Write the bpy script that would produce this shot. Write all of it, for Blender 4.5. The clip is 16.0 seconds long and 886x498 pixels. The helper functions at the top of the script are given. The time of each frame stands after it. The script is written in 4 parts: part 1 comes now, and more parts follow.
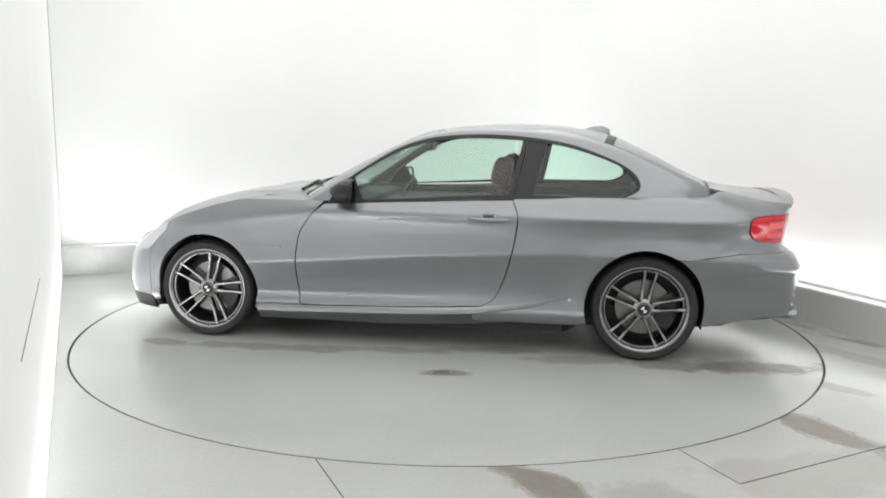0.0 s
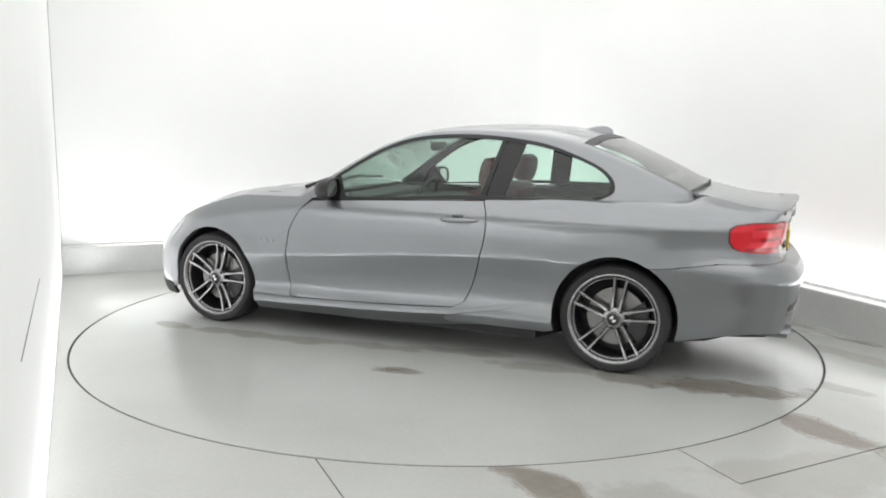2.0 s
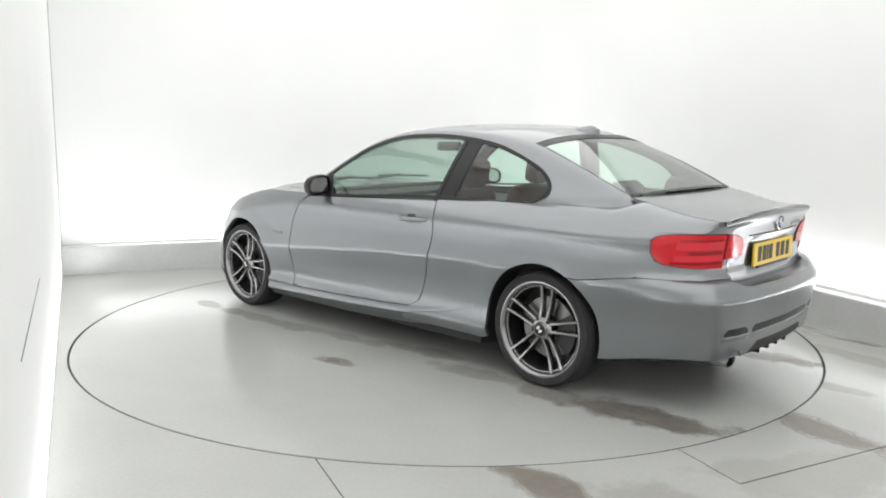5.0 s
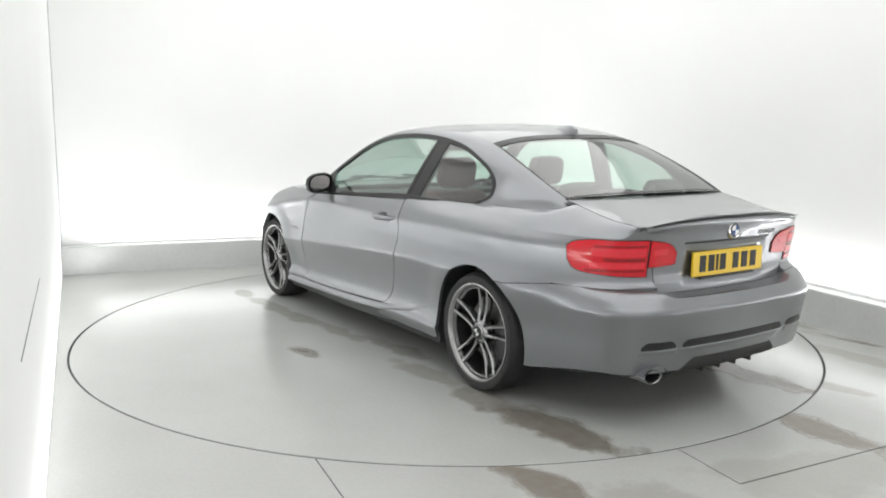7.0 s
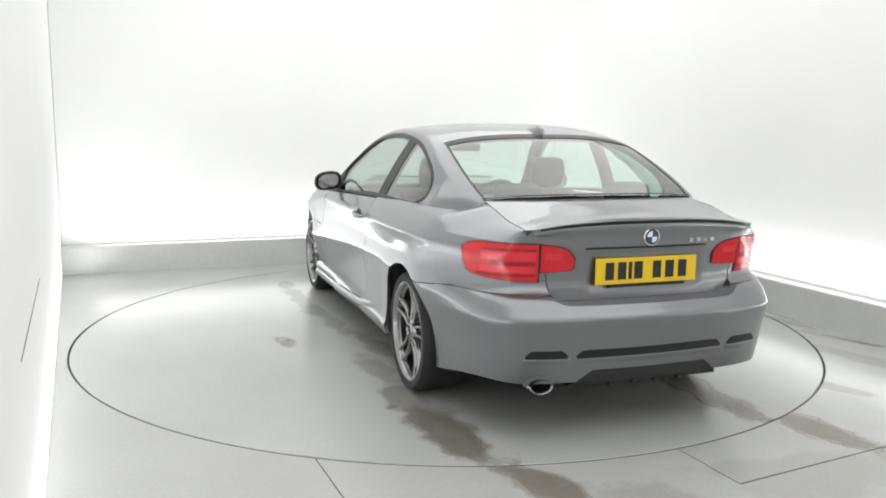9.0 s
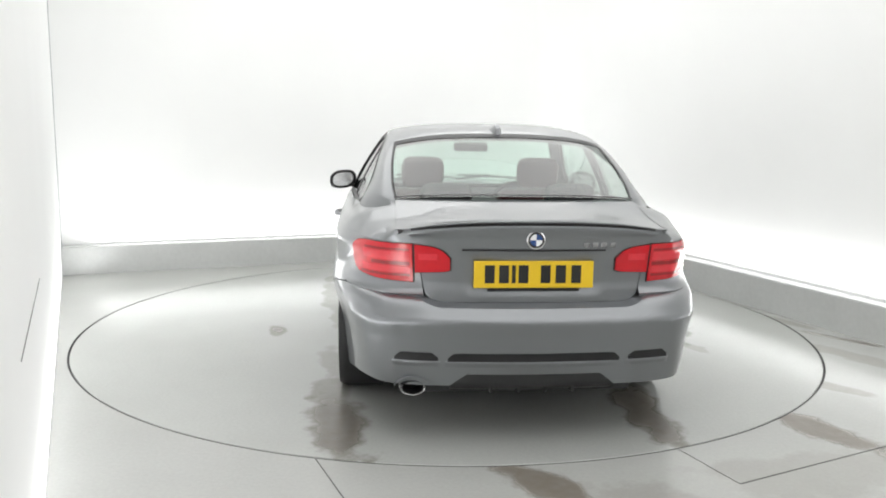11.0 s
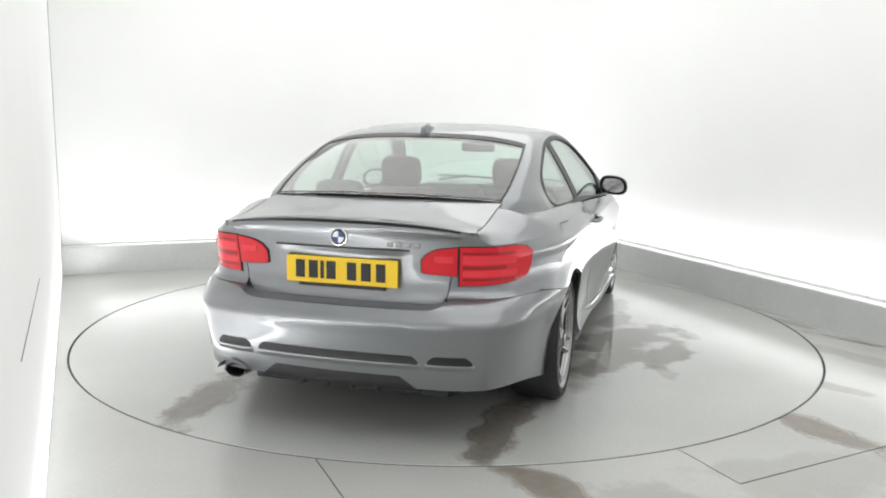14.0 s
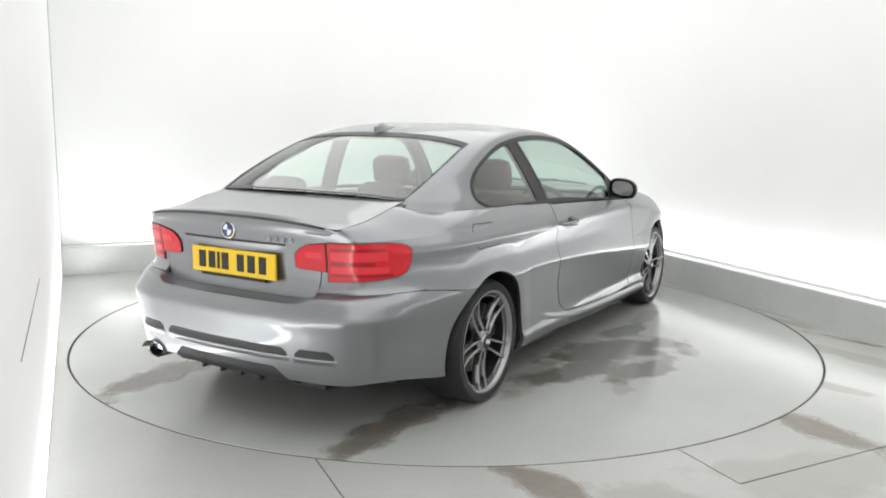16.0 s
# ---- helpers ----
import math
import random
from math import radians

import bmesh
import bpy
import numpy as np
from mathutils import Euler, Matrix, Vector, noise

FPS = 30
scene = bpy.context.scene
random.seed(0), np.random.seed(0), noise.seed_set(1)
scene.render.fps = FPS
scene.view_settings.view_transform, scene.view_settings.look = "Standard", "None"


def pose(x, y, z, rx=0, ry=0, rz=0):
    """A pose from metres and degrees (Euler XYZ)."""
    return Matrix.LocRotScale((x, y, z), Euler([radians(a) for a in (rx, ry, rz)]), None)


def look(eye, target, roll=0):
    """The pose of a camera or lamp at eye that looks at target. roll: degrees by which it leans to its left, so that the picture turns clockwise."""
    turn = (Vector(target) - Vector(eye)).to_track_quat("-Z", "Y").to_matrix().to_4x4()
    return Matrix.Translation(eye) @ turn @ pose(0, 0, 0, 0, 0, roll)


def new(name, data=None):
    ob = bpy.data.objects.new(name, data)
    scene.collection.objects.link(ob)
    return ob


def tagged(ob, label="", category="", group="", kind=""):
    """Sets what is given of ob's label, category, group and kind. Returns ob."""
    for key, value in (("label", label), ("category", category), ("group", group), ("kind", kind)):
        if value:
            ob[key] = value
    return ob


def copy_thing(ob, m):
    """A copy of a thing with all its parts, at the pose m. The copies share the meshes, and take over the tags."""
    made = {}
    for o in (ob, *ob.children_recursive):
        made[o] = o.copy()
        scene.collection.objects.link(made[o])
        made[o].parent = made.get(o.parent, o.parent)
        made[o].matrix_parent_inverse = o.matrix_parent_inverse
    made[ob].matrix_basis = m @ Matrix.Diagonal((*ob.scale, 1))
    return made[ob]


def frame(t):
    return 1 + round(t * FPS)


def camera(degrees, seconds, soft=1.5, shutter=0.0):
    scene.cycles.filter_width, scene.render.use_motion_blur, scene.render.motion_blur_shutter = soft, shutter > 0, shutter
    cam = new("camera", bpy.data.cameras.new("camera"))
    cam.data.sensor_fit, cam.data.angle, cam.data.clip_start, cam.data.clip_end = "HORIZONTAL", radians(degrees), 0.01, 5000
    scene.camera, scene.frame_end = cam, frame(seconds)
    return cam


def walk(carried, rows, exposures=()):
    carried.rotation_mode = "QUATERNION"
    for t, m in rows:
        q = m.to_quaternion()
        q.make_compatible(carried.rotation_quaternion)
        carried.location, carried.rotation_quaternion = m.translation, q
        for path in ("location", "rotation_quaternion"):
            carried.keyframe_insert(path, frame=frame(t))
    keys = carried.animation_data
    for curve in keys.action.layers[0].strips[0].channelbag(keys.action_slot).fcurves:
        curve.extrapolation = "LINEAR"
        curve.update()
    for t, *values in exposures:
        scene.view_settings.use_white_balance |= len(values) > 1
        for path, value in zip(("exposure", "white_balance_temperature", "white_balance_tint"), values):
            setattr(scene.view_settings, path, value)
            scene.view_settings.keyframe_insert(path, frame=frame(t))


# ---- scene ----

# ---------------------------------------------------------------- camera
cam = camera(57.54, 16.0, soft=1.9)
EYE, YAW, PITCH, ROLL = (0.0, -5.557, 1.380), -0.297, -8.731, 0.787
AIM = (EYE[0] + math.sin(radians(YAW)) * math.cos(radians(PITCH)),
       EYE[1] + math.cos(radians(YAW)) * math.cos(radians(PITCH)),
       EYE[2] + math.sin(radians(PITCH)))
walk(cam, [(0.0, look(EYE, AIM, ROLL)), (16.0, look(EYE, AIM, ROLL))])

# turntable angle (degrees) over time
TURN = [(0.0, 171.08), (1.0, 164.37), (2.0, 157.66), (3.0, 150.95), (4.0, 144.27), (6.5, 127.45), (7.5, 120.54), (8.5, 113.45),
        (9.0, 109.80), (11.5, 91.80), (12.5, 84.50), (13.5, 77.10), (14.5, 69.84), (15.5, 62.72), (16.0, 59.10)]
TABLE_R = 2.420
CAR_X, CAR_Y = -1.294, -0.170        # the rear axle's middle on the turntable


def turn_at(t):
    return float(np.interp(t, [r[0] for r in TURN], [r[1] for r in TURN]))


# ---------------------------------------------------------------- room frame
KX, KY, PHI = 1.231, 3.474, radians(22.5)


def room(a, b, z=0.0):
    """a metres from the right-hand wall, b metres from the back wall."""
    return Vector((KX - a * math.cos(PHI) + b * math.sin(PHI), KY - a * math.sin(PHI) - b * math.cos(PHI), z))


ROOM_A, ROOM_B, ROOM_H = 5.062, 9.6, 3.2


def left_a(b):
    return ROOM_A - 0.038 * b


# ---------------------------------------------------------------- light
world = bpy.data.worlds.new("world")
scene.world = world
world.use_nodes = True
world.node_tree.nodes["Background"].inputs[0].default_value = (0.9, 0.95, 1.0, 1)
world.node_tree.nodes["Background"].inputs[1].default_value = 0.3


def area(name, m, sx, sy, power, color=(1, 1, 1)):
    d = bpy.data.lights.new(name, "AREA")
    d.shape, d.size, d.size_y, d.energy, d.color = "RECTANGLE", sx, sy, power, color
    ob = new(name, d)
    ob.matrix_world = m
    return ob


# softbox ceiling over the turntable
mid = room(2.45, 4.4, 3.12)
softbox = area("ceiling_softbox", pose(mid.x, mid.y, mid.z, 0, 0, math.degrees(PHI)), 4.8, 8.6, 147, (1.0, 0.995, 0.975))
# wash lights on top of the plinth, against the walls
p = room(2.45, -0.065, 0.27)
area("wall_wash", look(p, room(2.45, -0.10, 1.1)), 4.7, 0.08, 22)
p = room(-0.065, 4.2, 0.27)
area("wall_wash", look(p, room(-0.10, 4.2, 1.1)), 8.2, 0.08, 36)
# unseen panel light added along the left wall's foot for fill and reflections
p = room(left_a(3.9) - 0.03, 3.9, 0.66)
area("side_fill", look(p, room(left_a(3.9) - 3.0, 3.9 - 0.114, 0.66)), 7.5, 1.2, 11)
# floor-level strip light added to whiten the left wall, no fixture there
p = room(left_a(3.9) - 0.10, 3.9, 0.012)
area("wall_wash", look(p, room(left_a(3.9) - 0.02, 3.9, 0.7)), 7.5, 0.08, 26)
# dim fill light, added unseen behind the camera to brighten the car
p = room(2.5, ROOM_B - 0.06, 2.15)
area("front_fill", look(p, room(2.5, 0.0, 1.6)), 4.4, 1.7, 12)
scene.view_settings.exposure = 0.0


# ---------------------------------------------------------------- materials
def mat(name, color, rough=0.5, metal=0.0, grain=0.0, scale=40.0, blotch=0.0, blotch_scale=3.0, bump=0.0, bump_scale=200.0,
        coat=0.0, rough_var=0.0, trans=0.0, ior=1.45, emit=0.0, spec=0.5):
    m = bpy.data.materials.new(name)
    m.use_nodes = True
    nt = m.node_tree
    b = nt.nodes["Principled BSDF"]
    b.inputs["Base Color"].default_value = (*color, 1)
    b.inputs["Roughness"].default_value = rough
    b.inputs["Metallic"].default_value = metal
    b.inputs["Coat Weight"].default_value = coat
    b.inputs["Coat Roughness"].default_value = 0.04
    b.inputs["Transmission Weight"].default_value = trans
    b.inputs["IOR"].default_value = ior
    b.inputs["Specular IOR Level"].default_value = spec
    if emit:
        b.inputs["Emission Color"].default_value = (*color, 1)
        b.inputs["Emission Strength"].default_value = emit
    co = nt.nodes.new("ShaderNodeTexCoord")

    def noisy(sc, detail=4.0):
        n = nt.nodes.new("ShaderNodeTexNoise")
        n.inputs["Scale"].default_value = sc
        n.inputs["Detail"].default_value = detail
        nt.links.new(co.outputs["Object"], n.inputs["Vector"])
        return n

    last = None
    for amount, sc in ((grain, scale), (blotch, blotch_scale)):
        if amount:
            n = noisy(sc)
            r = nt.nodes.new("ShaderNodeMapRange")
            r.inputs["From Min"].default_value, r.inputs["From Max"].default_value = 0.3, 0.7
            r.inputs["To Min"].default_value, r.inputs["To Max"].default_value = 1 - amount, 1 + amount
            nt.links.new(n.outputs["Fac"], r.inputs["Value"])
            mx = nt.nodes.new("ShaderNodeVectorMath")
            mx.operation = "SCALE"
            if last is None:
                mx.inputs[0].default_value = color
            else:
                nt.links.new(last, mx.inputs[0])
            nt.links.new(r.outputs["Result"], mx.inputs["Scale"])
            last = mx.outputs[0]
    if last is not None:
        nt.links.new(last, b.inputs["Base Color"])
    if rough_var:
        n = noisy(blotch_scale * 2.3)
        r = nt.nodes.new("ShaderNodeMapRange")
        r.inputs["From Min"].default_value, r.inputs["From Max"].default_value = 0.3, 0.7
        r.inputs["To Min"].default_value, r.inputs["To Max"].default_value = max(0.02, rough - rough_var), rough + rough_var
        nt.links.new(n.outputs["Fac"], r.inputs["Value"])
        nt.links.new(r.outputs["Result"], b.inputs["Roughness"])
    if bump:
        n = noisy(bump_scale, 3.0)
        bp = nt.nodes.new("ShaderNodeBump")
        bp.inputs["Strength"].default_value = bump
        bp.inputs["Distance"].default_value = 0.002
        nt.links.new(n.outputs["Fac"], bp.inputs["Height"])
        nt.links.new(bp.outputs["Normal"], b.inputs["Normal"])
    return m


def stained(name, color, spots, dirt, rough=0.3, rough_var=0.1, wet=()):
    """A painted floor with dirt patches and wet patches: (x, y, half length, half width, angle, strength)."""
    m = mat(name, color, rough, grain=0.03, scale=60, blotch=0.05, blotch_scale=1.1, bump=0.05, bump_scale=150)
    nt = m.node_tree
    b = nt.nodes["Principled BSDF"]
    base = b.inputs["Base Color"].links[0].from_socket
    co = nt.nodes.new("ShaderNodeTexCoord")
    n = nt.nodes.new("ShaderNodeTexNoise")
    n.inputs["Scale"].default_value, n.inputs["Detail"].default_value, n.inputs["Roughness"].default_value = 4.0, 6.0, 0.56
    nt.links.new(co.outputs["Object"], n.inputs["Vector"])
    def cover(patches):
        total = None
        for x, y, sx, sy, ang, strength in patches:
            mp = nt.nodes.new("ShaderNodeMapping")
            mp.vector_type = "TEXTURE"
            mp.inputs["Location"].default_value = (x, y, 0)
            mp.inputs["Rotation"].default_value = (0, 0, radians(ang))
            mp.inputs["Scale"].default_value = (sx, sy, 1)
            nt.links.new(co.outputs["Object"], mp.inputs["Vector"])
            ln = nt.nodes.new("ShaderNodeVectorMath")
            ln.operation = "LENGTH"
            nt.links.new(mp.outputs[0], ln.inputs[0])
            ad = nt.nodes.new("ShaderNodeMath")
            ad.operation = "MULTIPLY_ADD"
            nt.links.new(n.outputs["Fac"], ad.inputs[0])
            ad.inputs[1].default_value = 2.6
            nt.links.new(ln.outputs["Value"], ad.inputs[2])
            r = nt.nodes.new("ShaderNodeMapRange")
            r.interpolation_type = "SMOOTHSTEP"
            r.inputs["From Min"].default_value, r.inputs["From Max"].default_value = 1.95, 2.45
            r.inputs["To Min"].default_value, r.inputs["To Max"].default_value = strength, 0.0
            nt.links.new(ad.outputs[0], r.inputs["Value"])
            if total is None:
                total = r.outputs["Result"]
            else:
                mx = nt.nodes.new("ShaderNodeMath")
                mx.operation = "MAXIMUM"
                nt.links.new(total, mx.inputs[0])
                nt.links.new(r.outputs["Result"], mx.inputs[1])
                total = mx.outputs[0]
        return total

    total = cover(spots)
    fine = nt.nodes.new("ShaderNodeTexNoise")
    fine.inputs["Scale"].default_value, fine.inputs["Detail"].default_value = 16.0, 4.0
    nt.links.new(co.outputs["Object"], fine.inputs["Vector"])
    fr = nt.nodes.new("ShaderNodeMapRange")
    fr.inputs["From Min"].default_value, fr.inputs["From Max"].default_value = 0.25, 0.7
    fr.inputs["To Min"].default_value, fr.inputs["To Max"].default_value = 0.8, 1.0
    nt.links.new(fine.outputs["Fac"], fr.inputs["Value"])
    mu = nt.nodes.new("ShaderNodeMath")
    mu.operation = "MULTIPLY"
    nt.links.new(total, mu.inputs[0])
    nt.links.new(fr.outputs["Result"], mu.inputs[1])
    total = mu.outputs[0]
    mix = nt.nodes.new("ShaderNodeMix")
    mix.data_type = "RGBA"
    nt.links.new(total, mix.inputs["Factor"])
    nt.links.new(base, mix.inputs["A"])
    mix.inputs["B"].default_value = (*dirt, 1)
    nt.links.new(mix.outputs["Result"], b.inputs["Base Color"])
    rr = nt.nodes.new("ShaderNodeMapRange")
    rr.inputs["To Min"].default_value, rr.inputs["To Max"].default_value = rough, rough + rough_var
    nt.links.new(total, rr.inputs["Value"])
    nt.links.new(rr.outputs["Result"], b.inputs["Roughness"])
    if wet:
        film = cover(wet)
        damp = nt.nodes.new("ShaderNodeMix")
        damp.data_type = "RGBA"
        damp.blend_type = "MULTIPLY"
        nt.links.new(film, damp.inputs["Factor"])
        nt.links.new(mix.outputs["Result"], damp.inputs["A"])
        damp.inputs["B"].default_value = (0.50, 0.49, 0.47, 1)
        nt.links.new(damp.outputs["Result"], b.inputs["Base Color"])
        gloss = nt.nodes.new("ShaderNodeMix")
        nt.links.new(film, gloss.inputs["Factor"])
        nt.links.new(rr.outputs["Result"], gloss.inputs["A"])
        gloss.inputs["B"].default_value = 0.035
        nt.links.new(gloss.outputs["Result"], b.inputs["Roughness"])
    return m


WALL = mat("white_wall", (0.84, 0.845, 0.84), 0.75, blotch=0.012, blotch_scale=1.2, bump=0.03, bump_scale=90)
PLINTH = mat("grey_plinth", (0.55, 0.56, 0.55), 0.55, grain=0.03, scale=30, blotch=0.05, blotch_scale=2.0, bump=0.08, bump_scale=120)
DARK = mat("dark_gap", (0.012, 0.012, 0.013), 0.7)
SEAM = mat("seam_sealant", (0.06, 0.06, 0.058), 0.6, grain=0.2, scale=30)
PAINT = mat("grey_metallic_paint", (0.222, 0.230, 0.243), 0.29, 0.82, blotch=0.02, blotch_scale=4, coat=0.7)
BLACK = mat("black_trim", (0.009, 0.009, 0.010), 0.40, grain=0.1, scale=200)
RUBBER = mat("tyre_rubber", (0.022, 0.022, 0.023), 0.75, grain=0.15, scale=120, blotch=0.15, blotch_scale=9, bump=0.1)
ALLOY = mat("grey_alloy", (0.30, 0.30, 0.303), 0.26, 0.95, grain=0.03, scale=300, blotch=0.04, blotch_scale=8)
ALLOY_DARK = mat("dark_alloy", (0.05, 0.05, 0.052), 0.45, 0.6, grain=0.1, scale=100)
STEEL = mat("brake_steel", (0.20, 0.195, 0.19), 0.35, 1.0, grain=0.05, scale=100)
CHROME = mat("chrome", (0.75, 0.75, 0.76), 0.12, 1.0)
PLASTIC = mat("dark_plastic", (0.025, 0.025, 0.026), 0.55, grain=0.08, scale=150, bump=0.05)
RED = mat("red_lens", (0.58, 0.008, 0.018), 0.08, coat=0.2, grain=0.04, scale=60)
RED_LIGHT = mat("pale_red_lens", (0.70, 0.028, 0.045), 0.12, coat=0.2, grain=0.04, scale=60)
RED_DARK = mat("dark_red_lens", (0.26, 0.005, 0.010), 0.12, coat=0.2)
CLEAR = mat("clear_lens", (0.40, 0.42, 0.44), 0.12, coat=1.0)
YELLOW = mat("yellow_plate", (0.78, 0.52, 0.02), 0.35, grain=0.02, scale=100, blotch=0.03, blotch_scale=10)
INK = mat("plate_black", (0.015, 0.015, 0.015), 0.5)
LEATHER = mat("red_brown_leather", (0.090, 0.024, 0.024), 0.5, grain=0.1, scale=150, blotch=0.1, blotch_scale=8, bump=0.1)
LEATHER_DARK = mat("dark_cloth", (0.022, 0.020, 0.020), 0.7, grain=0.1, scale=150)
LINING = mat("grey_headlining", (0.22, 0.22, 0.21), 0.85, grain=0.05, scale=200)
BLUE = mat("badge_blue", (0.02, 0.06, 0.22), 0.2, coat=1.0)
WHITE = mat("badge_white", (0.75, 0.76, 0.78), 0.25, coat=1.0)


def tinted(name, tint, gloss=0.10):
    m = bpy.data.materials.new(name)
    m.use_nodes = True
    nt = m.node_tree
    nt.nodes.clear()
    out = nt.nodes.new("ShaderNodeOutputMaterial")
    mix = nt.nodes.new("ShaderNodeMixShader")
    t = nt.nodes.new("ShaderNodeBsdfTransparent")
    g = nt.nodes.new("ShaderNodeBsdfGlossy")
    f = nt.nodes.new("ShaderNodeLayerWeight")
    f.inputs["Blend"].default_value = 0.5
    pw = nt.nodes.new("ShaderNodeMath")
    pw.operation = "POWER"
    pw.inputs[1].default_value = 2.4
    ad = nt.nodes.new("ShaderNodeMath")
    ad.operation = "MULTIPLY_ADD"
    ad.inputs[1].default_value, ad.inputs[2].default_value = 0.88, gloss
    t.inputs["Color"].default_value = (*tint, 1)
    g.inputs["Roughness"].default_value = 0.0
    nt.links.new(f.outputs["Facing"], pw.inputs[0])
    nt.links.new(pw.outputs[0], ad.inputs[0])
    nt.links.new(ad.outputs[0], mix.inputs[0])
    nt.links.new(t.outputs[0], mix.inputs[1])
    nt.links.new(g.outputs[0], mix.inputs[2])
    nt.links.new(mix.outputs[0], out.inputs["Surface"])
    return m


GLASS = tinted("green_tinted_glass", (0.72, 0.86, 0.79), 0.055)


# ---------------------------------------------------------------- mesh helpers
def part(name, bm, material, parent=None, label="", smooth=True):
    me = bpy.data.meshes.new(name)
    bm.to_mesh(me)
    bm.free()
    if smooth:
        for poly in me.polygons:
            poly.use_smooth = True
        me.set_sharp_from_angle(angle=radians(38))
    me.materials.append(material)
    ob = new(name, me)
    if parent is not None:
        ob.parent = parent
    if label:
        tagged(ob, label)
    return ob


def sheet(grid, centre=None, lip=0.0, bm=None, flip=None):
    """A skin over rows of points, with an optional lip folded inwards at its rim."""
    bm = bm or bmesh.new()
    rows = [[bm.verts.new(q) for q in row] for row in grid]
    faces = []
    for r0, r1 in zip(rows, rows[1:]):
        for i in range(len(r0) - 1):
            quad = []
            for v in (r0[i], r0[i + 1], r1[i + 1], r1[i]):
                if not quad or all((v.co - w.co).length > 1e-6 for w in quad):
                    quad.append(v)
            if len(quad) >= 3:
                faces.append(bm.faces.new(quad))
    for f in faces:
        f.normal_update()
    if centre is not None:
        c = Vector(centre)
        s = sum((f.calc_center_median() - c).dot(f.normal) * f.calc_area() for f in faces)
        if s < 0:
            bmesh.ops.reverse_faces(bm, faces=faces)
    elif flip:
        bmesh.ops.reverse_faces(bm, faces=faces)
    if lip:
        own = set(faces)
        edges = [e for e in bm.edges if len(e.link_faces) == 1 and e.link_faces[0] in own]
        for row in rows:
            for v in row:
                v.normal_update()
        norm = {v: v.normal.copy() for e in edges for v in e.verts}
        made = {v: bm.verts.new(v.co - n * lip) for v, n in norm.items()}
        for e in edges:
            lp = e.link_loops[0]
            a, b = lp.vert, lp.link_loop_next.vert
            try:
                bm.faces.new((b, a, made[a], made[b]))
            except ValueError:
                pass
    return bm


def box(bm, x0, x1, y0, y1, z0, z1, bevel=0.0, m=None):
    vs = [bm.verts.new((x, y, z)) for x in (x0, x1) for y in (y0, y1) for z in (z0, z1)]
    fs = [bm.faces.new([vs[i] for i in q]) for q in ((0, 1, 3, 2), (4, 6, 7, 5), (0, 4, 5, 1), (2, 3, 7, 6), (0, 2, 6, 4), (1, 5, 7, 3))]
    if bevel:
        es = list({e for f in fs for e in f.edges})
        got = bmesh.ops.bevel(bm, geom=es, offset=bevel, segments=2, affect="EDGES", profile=0.5)
        vs = list({v for v in vs if v.is_valid} | {v for f in got["faces"] for v in f.verts})
    if m is not None:
        for v in vs:
            v.co = m @ v.co
    return bm


def prism(bm, pts, lo, hi, axis="y"):
    """A polygon pushed out between two planes; pts in the other two axes."""
    def at(p, h):
        return {"y": (p[0], h, p[1]), "x": (h, p[0], p[1]), "z": (p[0], p[1], h)}[axis]
    a = [bm.verts.new(at(p, lo)) for p in pts]
    b = [bm.verts.new(at(p, hi)) for p in pts]
    n = len(pts)
    fs = [bm.faces.new(a), bm.faces.new(b[::-1])]
    fs += [bm.faces.new((a[i], b[i], b[(i + 1) % n], a[(i + 1) % n])) for i in range(n)]
    bmesh.ops.recalc_face_normals(bm, faces=fs)
    return bm


def lathe(profile, n=48, m=None, bm=None, close=False):
    """Turns (r, h) points round the y axis."""
    bm = bm or bmesh.new()
    rings = []
    for k in range(n):
        a = 2 * math.pi * k / n
        rings.append([bm.verts.new((r * math.cos(a), h, r * math.sin(a))) for r, h in profile])
    fs = []
    ln = len(profile)
    for k in range(n):
        r0, r1 = rings[k], rings[(k + 1) % n]
        for i in range(ln if close else ln - 1):
            j = (i + 1) % ln
            fs.append(bm.faces.new((r0[i], r0[j], r1[j], r1[i])))
    bmesh.ops.remove_doubles(bm, verts=[v for r in rings for v in r], dist=1e-5)
    bmesh.ops.recalc_face_normals(bm, faces=[f for f in fs if f.is_valid])
    if m is not None:
        for v in bm.verts:
            v.co = m @ v.co
    return bm


def tube(bm, path, r, n=10):
    path = [Vector(q) for q in path]
    rings = []
    for i, q in enumerate(path):
        d = (path[min(i + 1, len(path) - 1)] - path[max(i - 1, 0)]).normalized()
        s = d.cross(Vector((0, 0, 1)) if abs(d.z) < 0.9 else Vector((1, 0, 0))).normalized()
        u = s.cross(d)
        rad = r[i] if isinstance(r, (list, tuple)) else r
        rings.append([bm.verts.new(q + s * rad * math.cos(2 * math.pi * k / n) + u * rad * math.sin(2 * math.pi * k / n)) for k in range(n)])
    fs = []
    for a, b in zip(rings, rings[1:]):
        fs += [bm.faces.new((a[k], a[(k + 1) % n], b[(k + 1) % n], b[k])) for k in range(n)]
    fs += [bm.faces.new(rings[0][::-1]), bm.faces.new(rings[-1])]
    bmesh.ops.recalc_face_normals(bm, faces=fs)
    return bm


